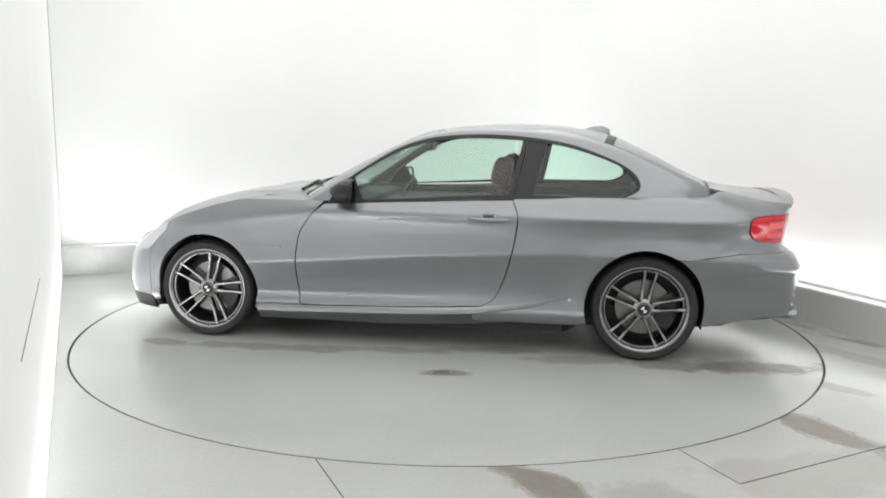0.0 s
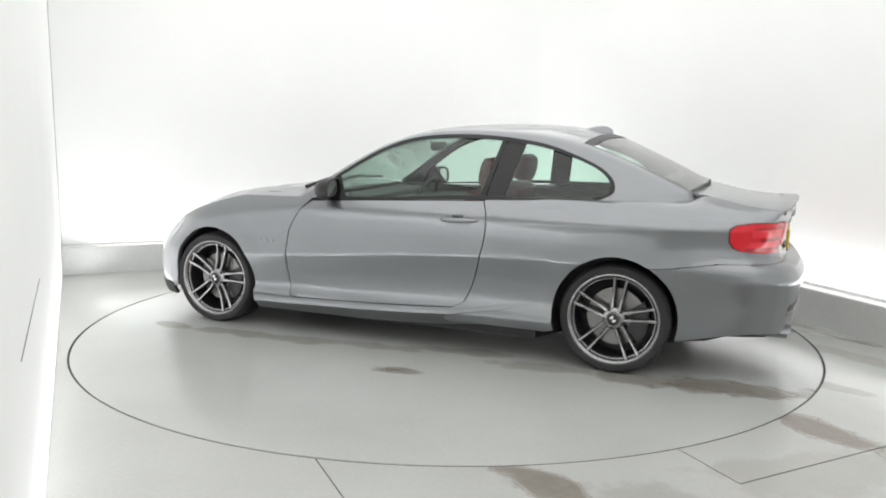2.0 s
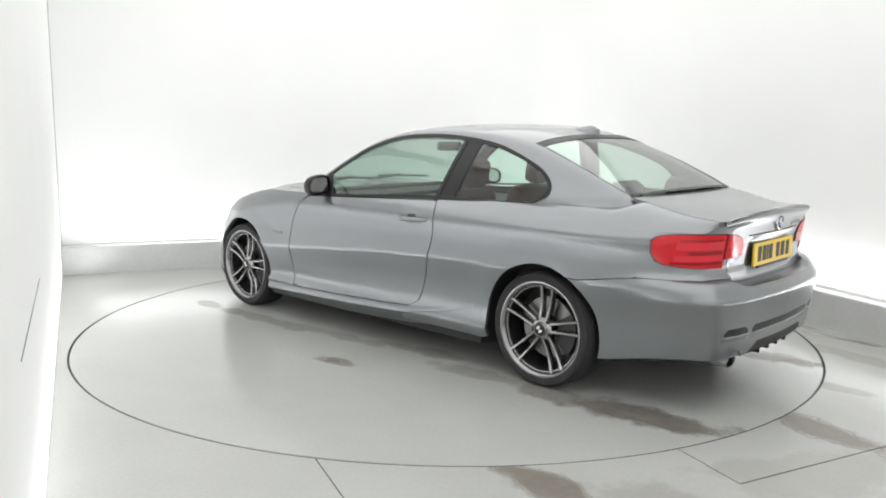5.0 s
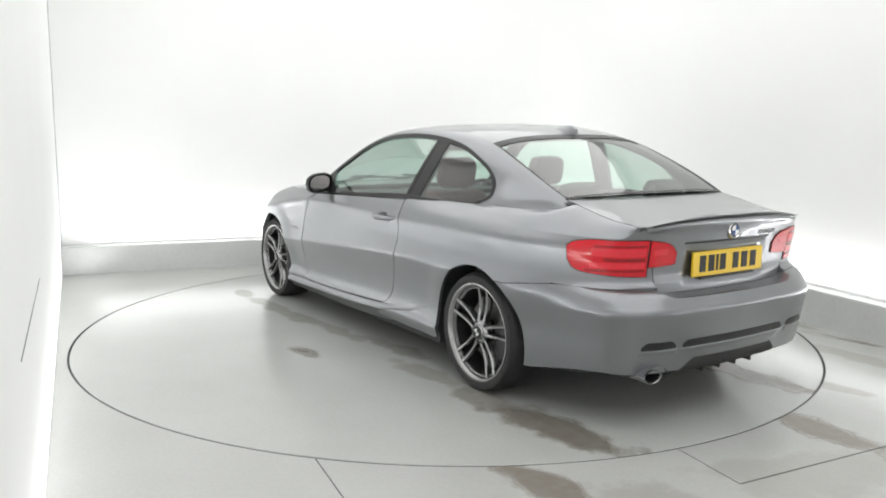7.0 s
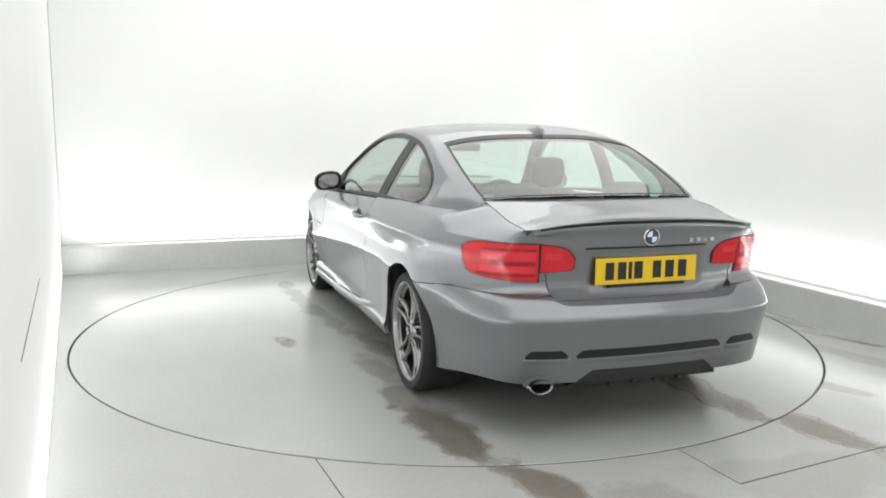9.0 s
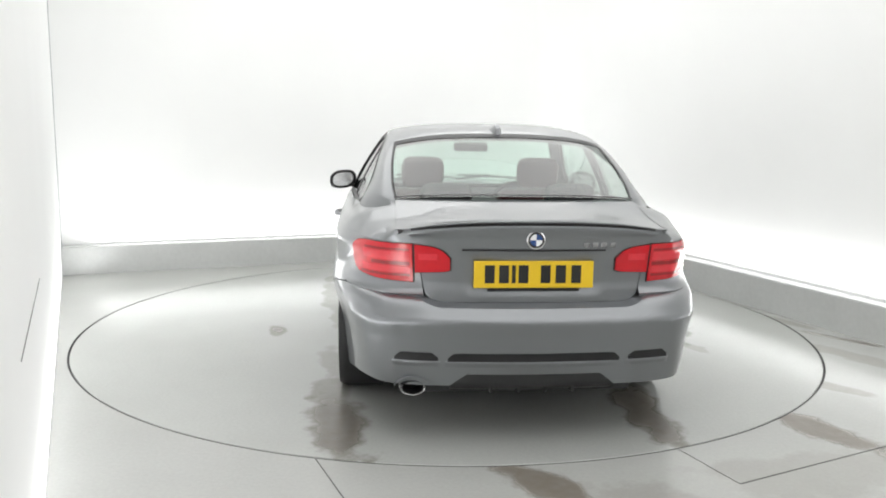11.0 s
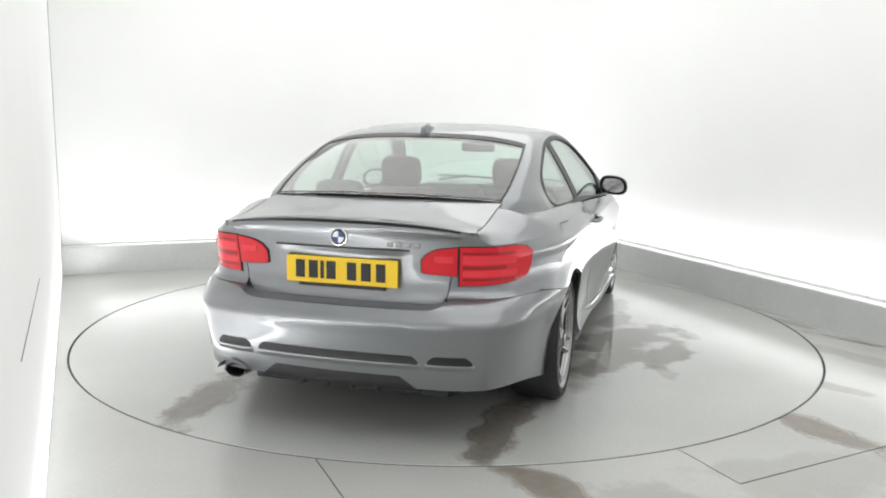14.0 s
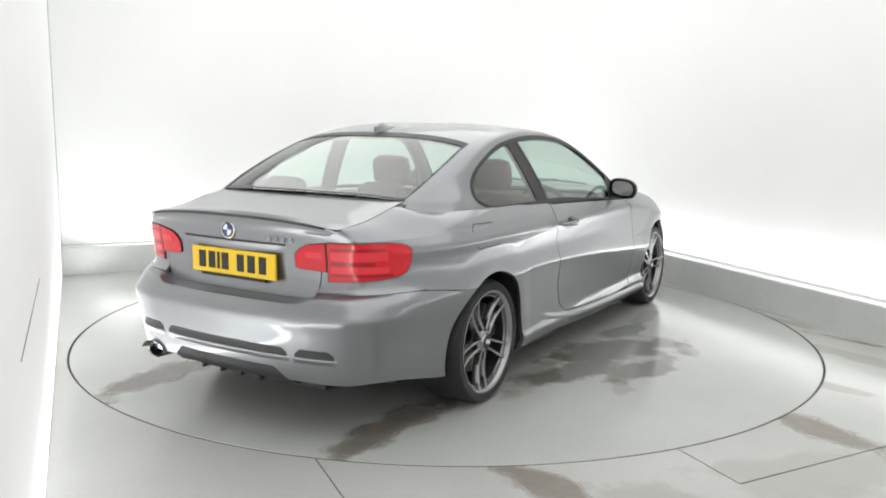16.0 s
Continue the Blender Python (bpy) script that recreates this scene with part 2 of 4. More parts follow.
def spline(pts):
    """A smooth curve (centripetal-free Catmull-Rom) through points of any size; takes 0..1."""
    pts = [np.array(q, float) for q in pts]
    n = len(pts) - 1

    def at(u):
        u = min(max(u, 0.0), 1.0) * n
        i = min(int(u), n - 1)
        t = u - i
        p0, p1, p2, p3 = pts[max(i - 1, 0)], pts[i], pts[i + 1], pts[min(i + 2, n)]
        return 0.5 * (2 * p1 + (p2 - p0) * t + (2 * p0 - 5 * p1 + 4 * p2 - p3) * t * t + (3 * p1 - p0 - 3 * p2 + p3) * t ** 3)
    return at


def smooth(a, b, x):
    t = min(max((x - a) / (b - a), 0.0), 1.0)
    return t * t * (3 - 2 * t)


def lin(a, b, n):
    return [a + (b - a) * i / (n - 1) for i in range(n)]


class Curve1:
    """A smooth function through (x, y) knots (monotone cubic)."""

    def __init__(self, knots):
        knots = sorted(knots)
        self.x = [k[0] for k in knots]
        self.y = [k[1] for k in knots]
        d = [(self.y[i + 1] - self.y[i]) / (self.x[i + 1] - self.x[i]) for i in range(len(knots) - 1)]
        m = [d[0]] + [0 if a * b <= 0 else 2 * a * b / (a + b) for a, b in zip(d, d[1:])] + [d[-1]]
        self.m = m

    def __call__(self, v):
        x, y, m = self.x, self.y, self.m
        if v <= x[0]:
            return y[0]
        if v >= x[-1]:
            return y[-1]
        i = max(j for j in range(len(x) - 1) if x[j] <= v)
        h = x[i + 1] - x[i]
        t = (v - x[i]) / h
        return ((2 * t ** 3 - 3 * t * t + 1) * y[i] + (t ** 3 - 2 * t * t + t) * h * m[i]
                + (-2 * t ** 3 + 3 * t * t) * y[i + 1] + (t ** 3 - t * t) * h * m[i + 1])


# ---------------------------------------------------------------- setting
def slab(name, a0, a1, b0, b1, z0, z1, material, label):
    bm = bmesh.new()
    pts = [room(a0, b0), room(a1, b0), room(a1, b1), room(a0, b1)]
    prism(bm, [(q.x, q.y) for q in pts], z0, z1, "z")
    ob = part(name, bm, material, None, "", smooth=False)
    return tagged(ob, label, kind="structure")


def build_setting():
    # floor with the round well of the turntable
    bm = bmesh.new()
    corners = [room(-0.3, -0.3), room(ROOM_A + 0.3, -0.3), room(ROOM_A + 0.3, ROOM_B + 0.3), room(-0.3, ROOM_B + 0.3)]
    n = 240
    inner, lower, outer = [], [], []
    for k in range(n):
        a = 2 * math.pi * k / n
        d = Vector((math.cos(a), math.sin(a), 0))
        best = 1e9
        for p, q in zip(corners, corners[1:] + corners[:1]):
            e = q - p
            det = d.x * -e.y + e.x * d.y
            if abs(det) > 1e-9:
                t = (p.x * -e.y + e.x * p.y) / det
                u = (d.x * p.y - d.y * p.x) / det
                if t > 0 and -1e-6 <= u <= 1 + 1e-6:
                    best = min(best, t)
        inner.append(bm.verts.new(d * (TABLE_R + 0.012)))
        lower.append(bm.verts.new(d * (TABLE_R + 0.012) + Vector((0, 0, -0.06))))
        outer.append(bm.verts.new(d * best))
    for k in range(n):
        j = (k + 1) % n
        bm.faces.new((inner[k], outer[k], outer[j], inner[j]))
        bm.faces.new((lower[k], inner[k], inner[j], lower[j]))
    bm.faces.new(lower)
    ob = part("floor", bm, FLOOR, None, smooth=False)
    tagged(ob, "pale grey painted floor with worn brown tyre marks", kind="structure")
    slab("floor_pit", -0.3, ROOM_A + 0.3, -0.3, ROOM_B + 0.3, -0.2, -0.1, DARK, "dark bed under the turntable")

    # walls: back and right with a rounded corner, one sheet of white
    def wall(name, pts, label, thick=0.1, material=WALL):
        bm = bmesh.new()
        pts = [Vector((q.x, q.y, 0)) for q in pts]
        outs = []
        for i, q in enumerate(pts):
            d = (pts[min(i + 1, len(pts) - 1)] - pts[max(i - 1, 0)]).normalized()
            outs.append(q + Vector((-d.y, d.x, 0)) * thick)
        rows = []
        for q, o in zip(pts, outs):
            rows.append([bm.verts.new((q.x, q.y, -0.05)), bm.verts.new((q.x, q.y, ROOM_H)), bm.verts.new((o.x, o.y, ROOM_H)), bm.verts.new((o.x, o.y, -0.05))])
        fs = []
        for r0, r1 in zip(rows, rows[1:]):
            for i in range(4):
                j = (i + 1) % 4
                fs.append(bm.faces.new((r0[i], r0[j], r1[j], r1[i])))
        fs += [bm.faces.new(rows[0]), bm.faces.new(rows[-1][::-1])]
        bmesh.ops.recalc_face_normals(bm, faces=fs)
        return tagged(part(name, bm, material), label, kind="structure")

    g, r = -0.14, 0.45
    path = [room(g, ROOM_B), room(g, g + r)]
    path += [room(g + r - r * math.cos(t), g + r - r * math.sin(t)) for t in [math.pi / 2 * k / 12 for k in range(1, 12)]]
    path += [room(g + r, g), room(ROOM_A, g)]
    wall("wall_back_and_right", path[::-1], "seamless white studio wall with a rounded corner", 0.1)
    wall("wall_left", [room(left_a(-0.14), -0.14), room(left_a(ROOM_B), ROOM_B)], "white studio side wall", -0.1)
    wall("wall_front", [room(left_a(ROOM_B), ROOM_B), room(-0.14, ROOM_B)], "white studio wall opposite the corner", -0.1)
    slab("ceiling", -0.3, ROOM_A + 0.3, -0.3, ROOM_B + 0.3, ROOM_H, ROOM_H + 0.1, WALL, "white studio ceiling")

    # thin side-wall seam; raised strip on the back wall for a seam's bright reflection
    def strip(name, pts, z0, z1, material, label):
        bm = bmesh.new()
        prism(bm, [(q.x, q.y) for q in pts], z0, z1, "z")
        tagged(part(name, bm, material, None, smooth=False), label, kind="structure")
    strip("wall_seam", [room(left_a(4.89) - 0.034, 4.89), room(left_a(5.93) - 0.034, 5.93), room(left_a(5.93) - 0.036, 5.93), room(left_a(4.89) - 0.036, 4.89)],
          0.851, 0.853, SEAM, "thin dark seam across the white side wall")
    strip("seam_glint_strip", [room(3.785, -0.141), room(3.797, -0.141), room(3.797, -0.134), room(3.785, -0.134)], 0.60, 1.15, WALL, "raised white strip for the bright line of a wall seam")

    # low plinth along the back and right walls
    def plinth(name, a0, a1, b0, b1):
        bm = bmesh.new()
        pts = [room(a0, b0), room(a1, b0), room(a1, b1), room(a0, b1)]
        prism(bm, [(q.x, q.y) for q in pts], 0.0, 0.25, "z")
        bmesh.ops.bevel(bm, geom=[e for e in bm.edges if all(v.co.z > 0.2 for v in e.verts)], offset=0.006, segments=2, affect="EDGES")
        tagged(part(name, bm, PLINTH), "low pale grey plinth along the studio wall", kind="structure")
    plinth("baseboard_back", 0.0, ROOM_A - 0.002, -0.138, 0.0)
    plinth("baseboard_right", -0.138, -0.002, -0.138, ROOM_B)

    # floor joints
    def joint(pts, w=0.008):
        for p, q in zip(pts, pts[1:]):
            p, q = Vector((*p, 0)), Vector((*q, 0))
            d = (q - p).normalized()
            s = Vector((-d.y, d.x, 0)) * w / 2
            bm = bmesh.new()
            prism(bm, [((p + s).x, (p + s).y), ((q + s).x, (q + s).y), ((q - s).x, (q - s).y), ((p - s).x, (p - s).y)], -0.004, 0.0012, "z")
            tagged(part("floor_joint", bm, SEAM, None, smooth=False), "thin dark joint in the painted floor", kind="structure")
    joint([(-0.536, -2.372), (-0.26, -2.97)], 0.004)
    joint([(1.016, -2.206), (1.166, -2.551)], 0.003)
    joint([(1.166, -2.551), (1.958, -2.141), (3.05, -1.575)], 0.006)


# stains: turntable in its own frame, floor in the room
def on_table(x, y):
    return x + CAR_X, y + CAR_Y


TABLE_SPOTS = []
for x, y, sx, sy, ang, s in ((1.14, 1.33, 0.15, 0.06, 8, 0.65), (1.15, 1.33, 0.06, 0.035, 20, 1.0), (2.25, 1.01, 0.50, 0.08, 4, 0.45),
                             (1.55, 0.93, 0.42, 0.07, 5, 0.4), (0.92, 0.80, 0.36, 0.08, 8, 0.45), (0.35, 0.92, 0.34, 0.09, 4, 0.4),
                             (2.95, 1.04, 0.14, 0.07, 0, 0.5), (-0.64, 0.85, 0.47, 0.135, 9, 0.9), (-0.15, 0.90, 0.28, 0.10, 0, 0.6),
                             (-0.58, -0.64, 0.46, 0.12, 2, 0.9), (-0.10, -0.66, 0.30, 0.09, 4, 0.5), (0.55, -0.88, 0.40, 0.11, 6, 0.5),
                             (2.30, -0.95, 0.30, 0.06, 0, 0.35), (1.55, -1.45, 0.16, 0.06, 30, 0.35),
                             (0.62, -1.34, 0.18, 0.05, 15, 0.3)):
    TABLE_SPOTS.append((*on_table(x, y), sx, sy, ang, s))
WET_SPOTS = [(*on_table(x, y), sx, sy, ang, s) for x, y, sx, sy, ang, s in (
    (1.28, -1.06, 0.52, 0.27, -24, 1.0), (0.78, -1.04, 0.46, 0.16, -20, 1.0), (1.02, -1.36, 0.36, 0.16, -14, 1.0), (1.75, -0.95, 0.30, 0.10, -10, 0.8))]
FLOOR_SPOTS = [(1.78, -1.96, 0.28, 0.13, -58, 0.9), (0.42, -2.60, 0.24, 0.11, -40, 0.9), (2.06, -2.28, 0.20, 0.11, -50, 0.7),
               (2.66, -0.29, 0.30, 0.035, -47, 0.75), (2.27, 0.82, 0.06, 0.018, -60, 0.8), (2.45, -0.60, 0.40, 0.10, -60, 0.30), (2.12, -1.32, 0.20, 0.06, -50, 0.35),
               (1.50, -2.45, 0.50, 0.22, 20, 0.20), (2.40, 0.35, 0.50, 0.05, -66, 0.35), (0.75, -2.70, 0.30, 0.15, -20, 0.3)]
FLOOR = stained("painted_floor", (0.40, 0.405, 0.39), FLOOR_SPOTS, (0.15, 0.125, 0.10), 0.22)
TABLE = stained("painted_turntable", (0.40, 0.408, 0.392), TABLE_SPOTS, (0.12, 0.102, 0.082), 0.20, wet=WET_SPOTS)


def build_turntable():
    bm = bmesh.new()
    n = 240
    top, rim, low = [], [], []
    for k in range(n):
        a = 2 * math.pi * k / n
        d = Vector((math.cos(a), math.sin(a), 0))
        top.append(bm.verts.new(d * (TABLE_R - 0.004)))
        rim.append(bm.verts.new(d * TABLE_R + Vector((0, 0, -0.004))))
        low.append(bm.verts.new(d * TABLE_R + Vector((0, 0, -0.05))))
    bm.faces.new(top)
    for k in range(n):
        j = (k + 1) % n
        bm.faces.new((top[k], rim[k], rim[j], top[j]))
        bm.faces.new((rim[k], low[k], low[j], rim[j]))
    bmesh.ops.recalc_face_normals(bm, faces=bm.faces)
    ob = part("turntable", bm, TABLE, None, smooth=False)
    tagged(ob, "round pale grey turntable, dirt-stained, flush with the floor", "turntable")
    # near-black ring just below the top paints the shade in the rim gap
    bm = lathe([(TABLE_R + 0.0005, -0.030), (TABLE_R + 0.0005, -0.002), (TABLE_R + 0.0115, -0.002), (TABLE_R + 0.0115, -0.030)], 240, Matrix.Rotation(radians(90), 4, "X"))
    for v in bm.verts:
        v.co.z = -abs(v.co.z)
    part("gap_ring", bm, DARK, ob, "dark ring filling the gap round the turntable")
    return ob


# ---------------------------------------------------------------- car: shape functions
# x forwards from the rear axle, y to the car's left, z up from the ground
WB, HUB_Z, TYRE_R, RIM_R, ARCH_R = 2.76, 0.312, 0.314, 0.262, 0.352

PLAN = spline([(3.53, 0.0), (3.52, 0.25), (3.485, 0.46), (3.41, 0.62), (3.28, 0.745), (3.06, 0.838), (2.80, 0.880), (2.50, 0.888), (2.2, 0.889), (1.9, 0.890),
               (1.6, 0.891), (1.3, 0.892), (1.0, 0.893), (0.7, 0.894), (0.4, 0.895), (0.15, 0.893), (-0.1, 0.885), (-0.35, 0.866), (-0.58, 0.829),
               (-0.765, 0.769), (-0.885, 0.678), (-0.943, 0.535), (-0.965, 0.40), (-0.983, 0.20), (-0.99, 0.0)])
PLAN_N = 480
PLAN_PTS = [PLAN(i / PLAN_N) for i in range(PLAN_N + 1)]
PLAN_X = [q[0] for q in PLAN_PTS]
PLAN_Y = [q[1] for q in PLAN_PTS]


def q_of_x(x):
    return float(np.interp(-x, [-v for v in PLAN_X], np.linspace(0, 1, PLAN_N + 1)))


def q_of_y(y):
    """Round the tail, from y at the corner to the middle."""
    h = PLAN_N // 2
    return float(np.interp(-y, [-v for v in PLAN_Y[h + 80:]], np.linspace(0, 1, PLAN_N + 1)[h + 80:]))


OFF_SIDE = Curve1([(0.12, 0.085), (0.18, 0.05), (0.225, 0.026), (0.262, 0.018), (0.285, 0.030), (0.33, 0.038), (0.42, 0.031), (0.52, 0.012), (0.56, 0.003), (0.575, 0.0), (0.59, 0.002), (0.64, 0.010),
                   (0.72, 0.0175), (0.78, 0.0160), (0.81, 0.0125), (0.826, 0.0105), (0.837, 0.0135), (0.85, 0.022), (0.868, 0.035), (0.885, 0.047), (0.92, 0.078), (0.96, 0.118), (1.0, 0.17)])
CREASE = Curve1([(-0.6, 0.03), (0.5, 0.045), (1.2, 0.02), (1.9, -0.03), (2.5, -0.065), (3.2, -0.07)])
OFF_REAR = Curve1([(0.15, 0.10), (0.22, 0.066), (0.28, 0.047), (0.34, 0.034), (0.42, 0.022), (0.50, 0.010), (0.54, 0.002), (0.558, 0.0), (0.567, 0.003), (0.578, 0.012), (0.605, 0.029), (0.63, 0.048), (0.655, 0.085),
                   (0.67, 0.110), (0.70, 0.118), (0.74, 0.115), (0.84, 0.101), (0.90, 0.090), (0.945, 0.077), (0.965, 0.082), (0.985, 0.11), (1.02, 0.16)])
OFF_FRONT = Curve1([(0.12, 0.05), (0.2, 0.02), (0.35, 0.0), (0.45, 0.01), (0.55, 0.05), (0.65, 0.13), (0.75, 0.24), (0.85, 0.40)])
Q_R0, Q_R1 = q_of_x(-0.35), q_of_y(0.60)
Q_F0, Q_F1 = q_of_x(3.40), q_of_x(2.75)


def plan_normal(q):
    a, b = PLAN(max(q - 0.004, 0)), PLAN(min(q + 0.004, 1))
    d = b - a
    d /= np.hypot(*d)
    return np.array([d[1], -d[0]])


def skin(q, z, side=1, lift=0.0):
    """A point of the lower body at q round the plan and height z; lift moves it outwards."""
    p, n = PLAN(q), plan_normal(q)
    if q > 0.995:
        n = np.array([-1.0, 0.0])
    if q < 0.005:
        n = np.array([1.0, 0.0])
    wr, wf = smooth(Q_R0, Q_R1, q), 1 - smooth(Q_F0, Q_F1, q)
    zs = z - CREASE(p[0]) * smooth(0.26, 0.40, z) * (1 - smooth(0.62, 0.78, z))
    zs += 0.12 * smooth(1.95, 3.1, p[0]) * smooth(0.58, 0.76, z)
    wb = smooth(-0.15, -0.36, p[0])
    zs = zs * (1 - wb) + max(zs, 0.40) * wb
    o = (OFF_SIDE(zs) + 0.11 * wb * max(0.56 - z, 0.0)) * (1 - wr) * (1 - wf) + OFF_REAR(z) * wr + OFF_FRONT(z) * wf
    o += 0.026 * (1 - wr) * smooth(-0.20, -0.60, p[0]) * smooth(0.60, 0.76, z)
    x, y = p - n * o
    for hub in (0.0, WB):
        d = math.hypot(x - hub, z - HUB_Z)
        if y > 0.6 and d < 0.50:
            f = 0.008 * (1 - smooth(ARCH_R + 0.02, 0.50, d))
            x, y = x + n[0] * f, y + n[1] * f
    return Vector((x + n[0] * lift, (y + n[1] * lift) * side, z))


def flank(x, z, side=1, lift=0.0):
    return skin(q_of_x(x), z, side, lift)


# greenhouse
BELT_Z = Curve1([(-0.9, 0.965), (-0.5, 0.965), (0.1, 0.958), (0.8, 0.938), (1.5, 0.91), (2.0, 0.887), (2.4, 0.87)])


def cabin(x, z, side=1, lift=0.0, foot=1.0):
    """A point of the cabin's side above the belt; foot below 1 lets the rear pillar flare out at its base."""
    zb = BELT_Z(x)
    base = flank(max(x, -0.42), zb).y
    pinch = 1 - (1 - foot ** 1.5) * smooth(0.10, -0.10, x) * (1 - smooth(0.0, 0.16, z - zb))
    base -= pinch * Curve1([(-0.6, 0.105), (-0.4, 0.088), (-0.2, 0.058), (0.0, 0.032), (0.3, 0.008), (0.6, 0.0)])(x)
    h = z - zb
    return Vector((x, (base - 0.42 * h - 0.32 * h * h + lift) * side, z))


EDGE = spline([(2.08, 0.892), (1.93, 0.992), (1.74, 1.124), (1.52, 1.250), (1.30, 1.316), (1.05, 1.340), (0.75, 1.334), (0.48, 1.306), (0.25, 1.252),
               (0.02, 1.172), (-0.18, 1.092), (-0.36, 1.014), (-0.50, 0.968)])
SPINE = spline([(2.30, 0.905), (2.12, 0.985), (1.91, 1.098), (1.69, 1.212), (1.44, 1.322), (1.12, 1.370), (0.77, 1.384), (0.48, 1.370), (0.20, 1.318),
                (-0.02, 1.222), (-0.22, 1.122), (-0.40, 1.034), (-0.54, 0.985)])
DLO_TOP = spline([(1.935, 0.897), (1.86, 1.004), (1.72, 1.110), (1.53, 1.224), (1.32, 1.292), (1.03, 1.316), (0.74, 1.304), (0.49, 1.268), (0.30, 1.210),
                  (0.14, 1.140), (0.06, 1.070), (0.05, 1.005), (0.11, 0.968)])


def top_point(u, v):
    """Windscreen, roof and rear window: u from the scuttle to the boot, v across from -1 to 1."""
    e, s = EDGE(u), SPINE(u)
    w = cabin(e[0], e[1])
    k = abs(v)
    return Vector((s[0] + (e[0] - s[0]) * k ** 2.2, w.y * v, s[1] + (e[1] - s[1]) * (0.35 * k ** 2 + 0.65 * k ** 4)))


MID = (1.2, 0.0, 0.6)


def polar_panel(hub, inside, side, t0, t1, nt=110, nr=12, r0=ARCH_R, reach=1.6):
    """A panel round a wheel arch: rays from the hub out to the panel's rim."""
    grid = []
    for k in range(nt + 1):
        a = radians(t0 + (t1 - t0) * k / nt)
        dx, dz = math.cos(a), math.sin(a)
        start = r0
        while start < 0.75 and not inside(hub + dx * start, HUB_Z + dz * start):
            start += 0.004
        if start >= 0.75:
            start = r0
        lo, hi = start, start
        while hi < reach and inside(hub + dx * hi, HUB_Z + dz * hi):
            hi += 0.01
        lo = max(hi - 0.01, start)
        for _ in range(12):
            m = (lo + hi) / 2
            if inside(hub + dx * m, HUB_Z + dz * m):
                lo = m
            else:
                hi = m
        end = max(lo, start + 0.004)
        row = []
        for i in range(nr + 1):
            f = (i / nr) ** 1.3
            r = start + (end - start) * f
            x, z = hub + dx * r, HUB_Z + dz * r
            pt = flank(x, z, side)
            row.append(pt)
        grid.append(row)
    return grid


# panel borders along the flank
DOOR_F = Curve1([(0.20, 2.115), (0.35, 2.135), (0.50, 2.145), (0.66, 2.13), (0.79, 2.06), (0.86, 1.985), (0.93, 1.90)])
DOOR_R = Curve1([(0.22, 1.03), (0.285, 0.975), (0.33, 0.90), (0.40, 0.86), (0.54, 0.81), (0.72, 0.77), (0.83, 0.76), (0.90, 0.785), (0.96, 0.82)])
DOOR_B = Curve1([(0.9, 0.295), (1.2, 0.278), (1.6, 0.262), (2.2, 0.245)])
QTOP = Curve1([(-0.9, 0.872), (-0.54, 0.876), (-0.3, 0.892), (-0.1, 0.922), (0.12, 0.950), (0.3, 0.954), (0.8, 0.936)])
BUMPER_TOP = Curve1([(-1.2, 0.667), (-0.6, 0.655), (-0.45, 0.640), (-0.25, 0.612)])
GAP = 0.0035


def BOOT_Z(x, y):
    zc = Curve1([(-0.95, 0.945), (-0.90, 0.958), (-0.80, 0.970), (-0.62, 0.986), (-0.50, 1.000), (-0.40, 1.018), (-0.32, 1.034)])(x)
    return zc - 0.055 * (1 - 0.7 * smooth(-0.72, -0.42, x)) * (abs(y) / 0.70) ** 2.6


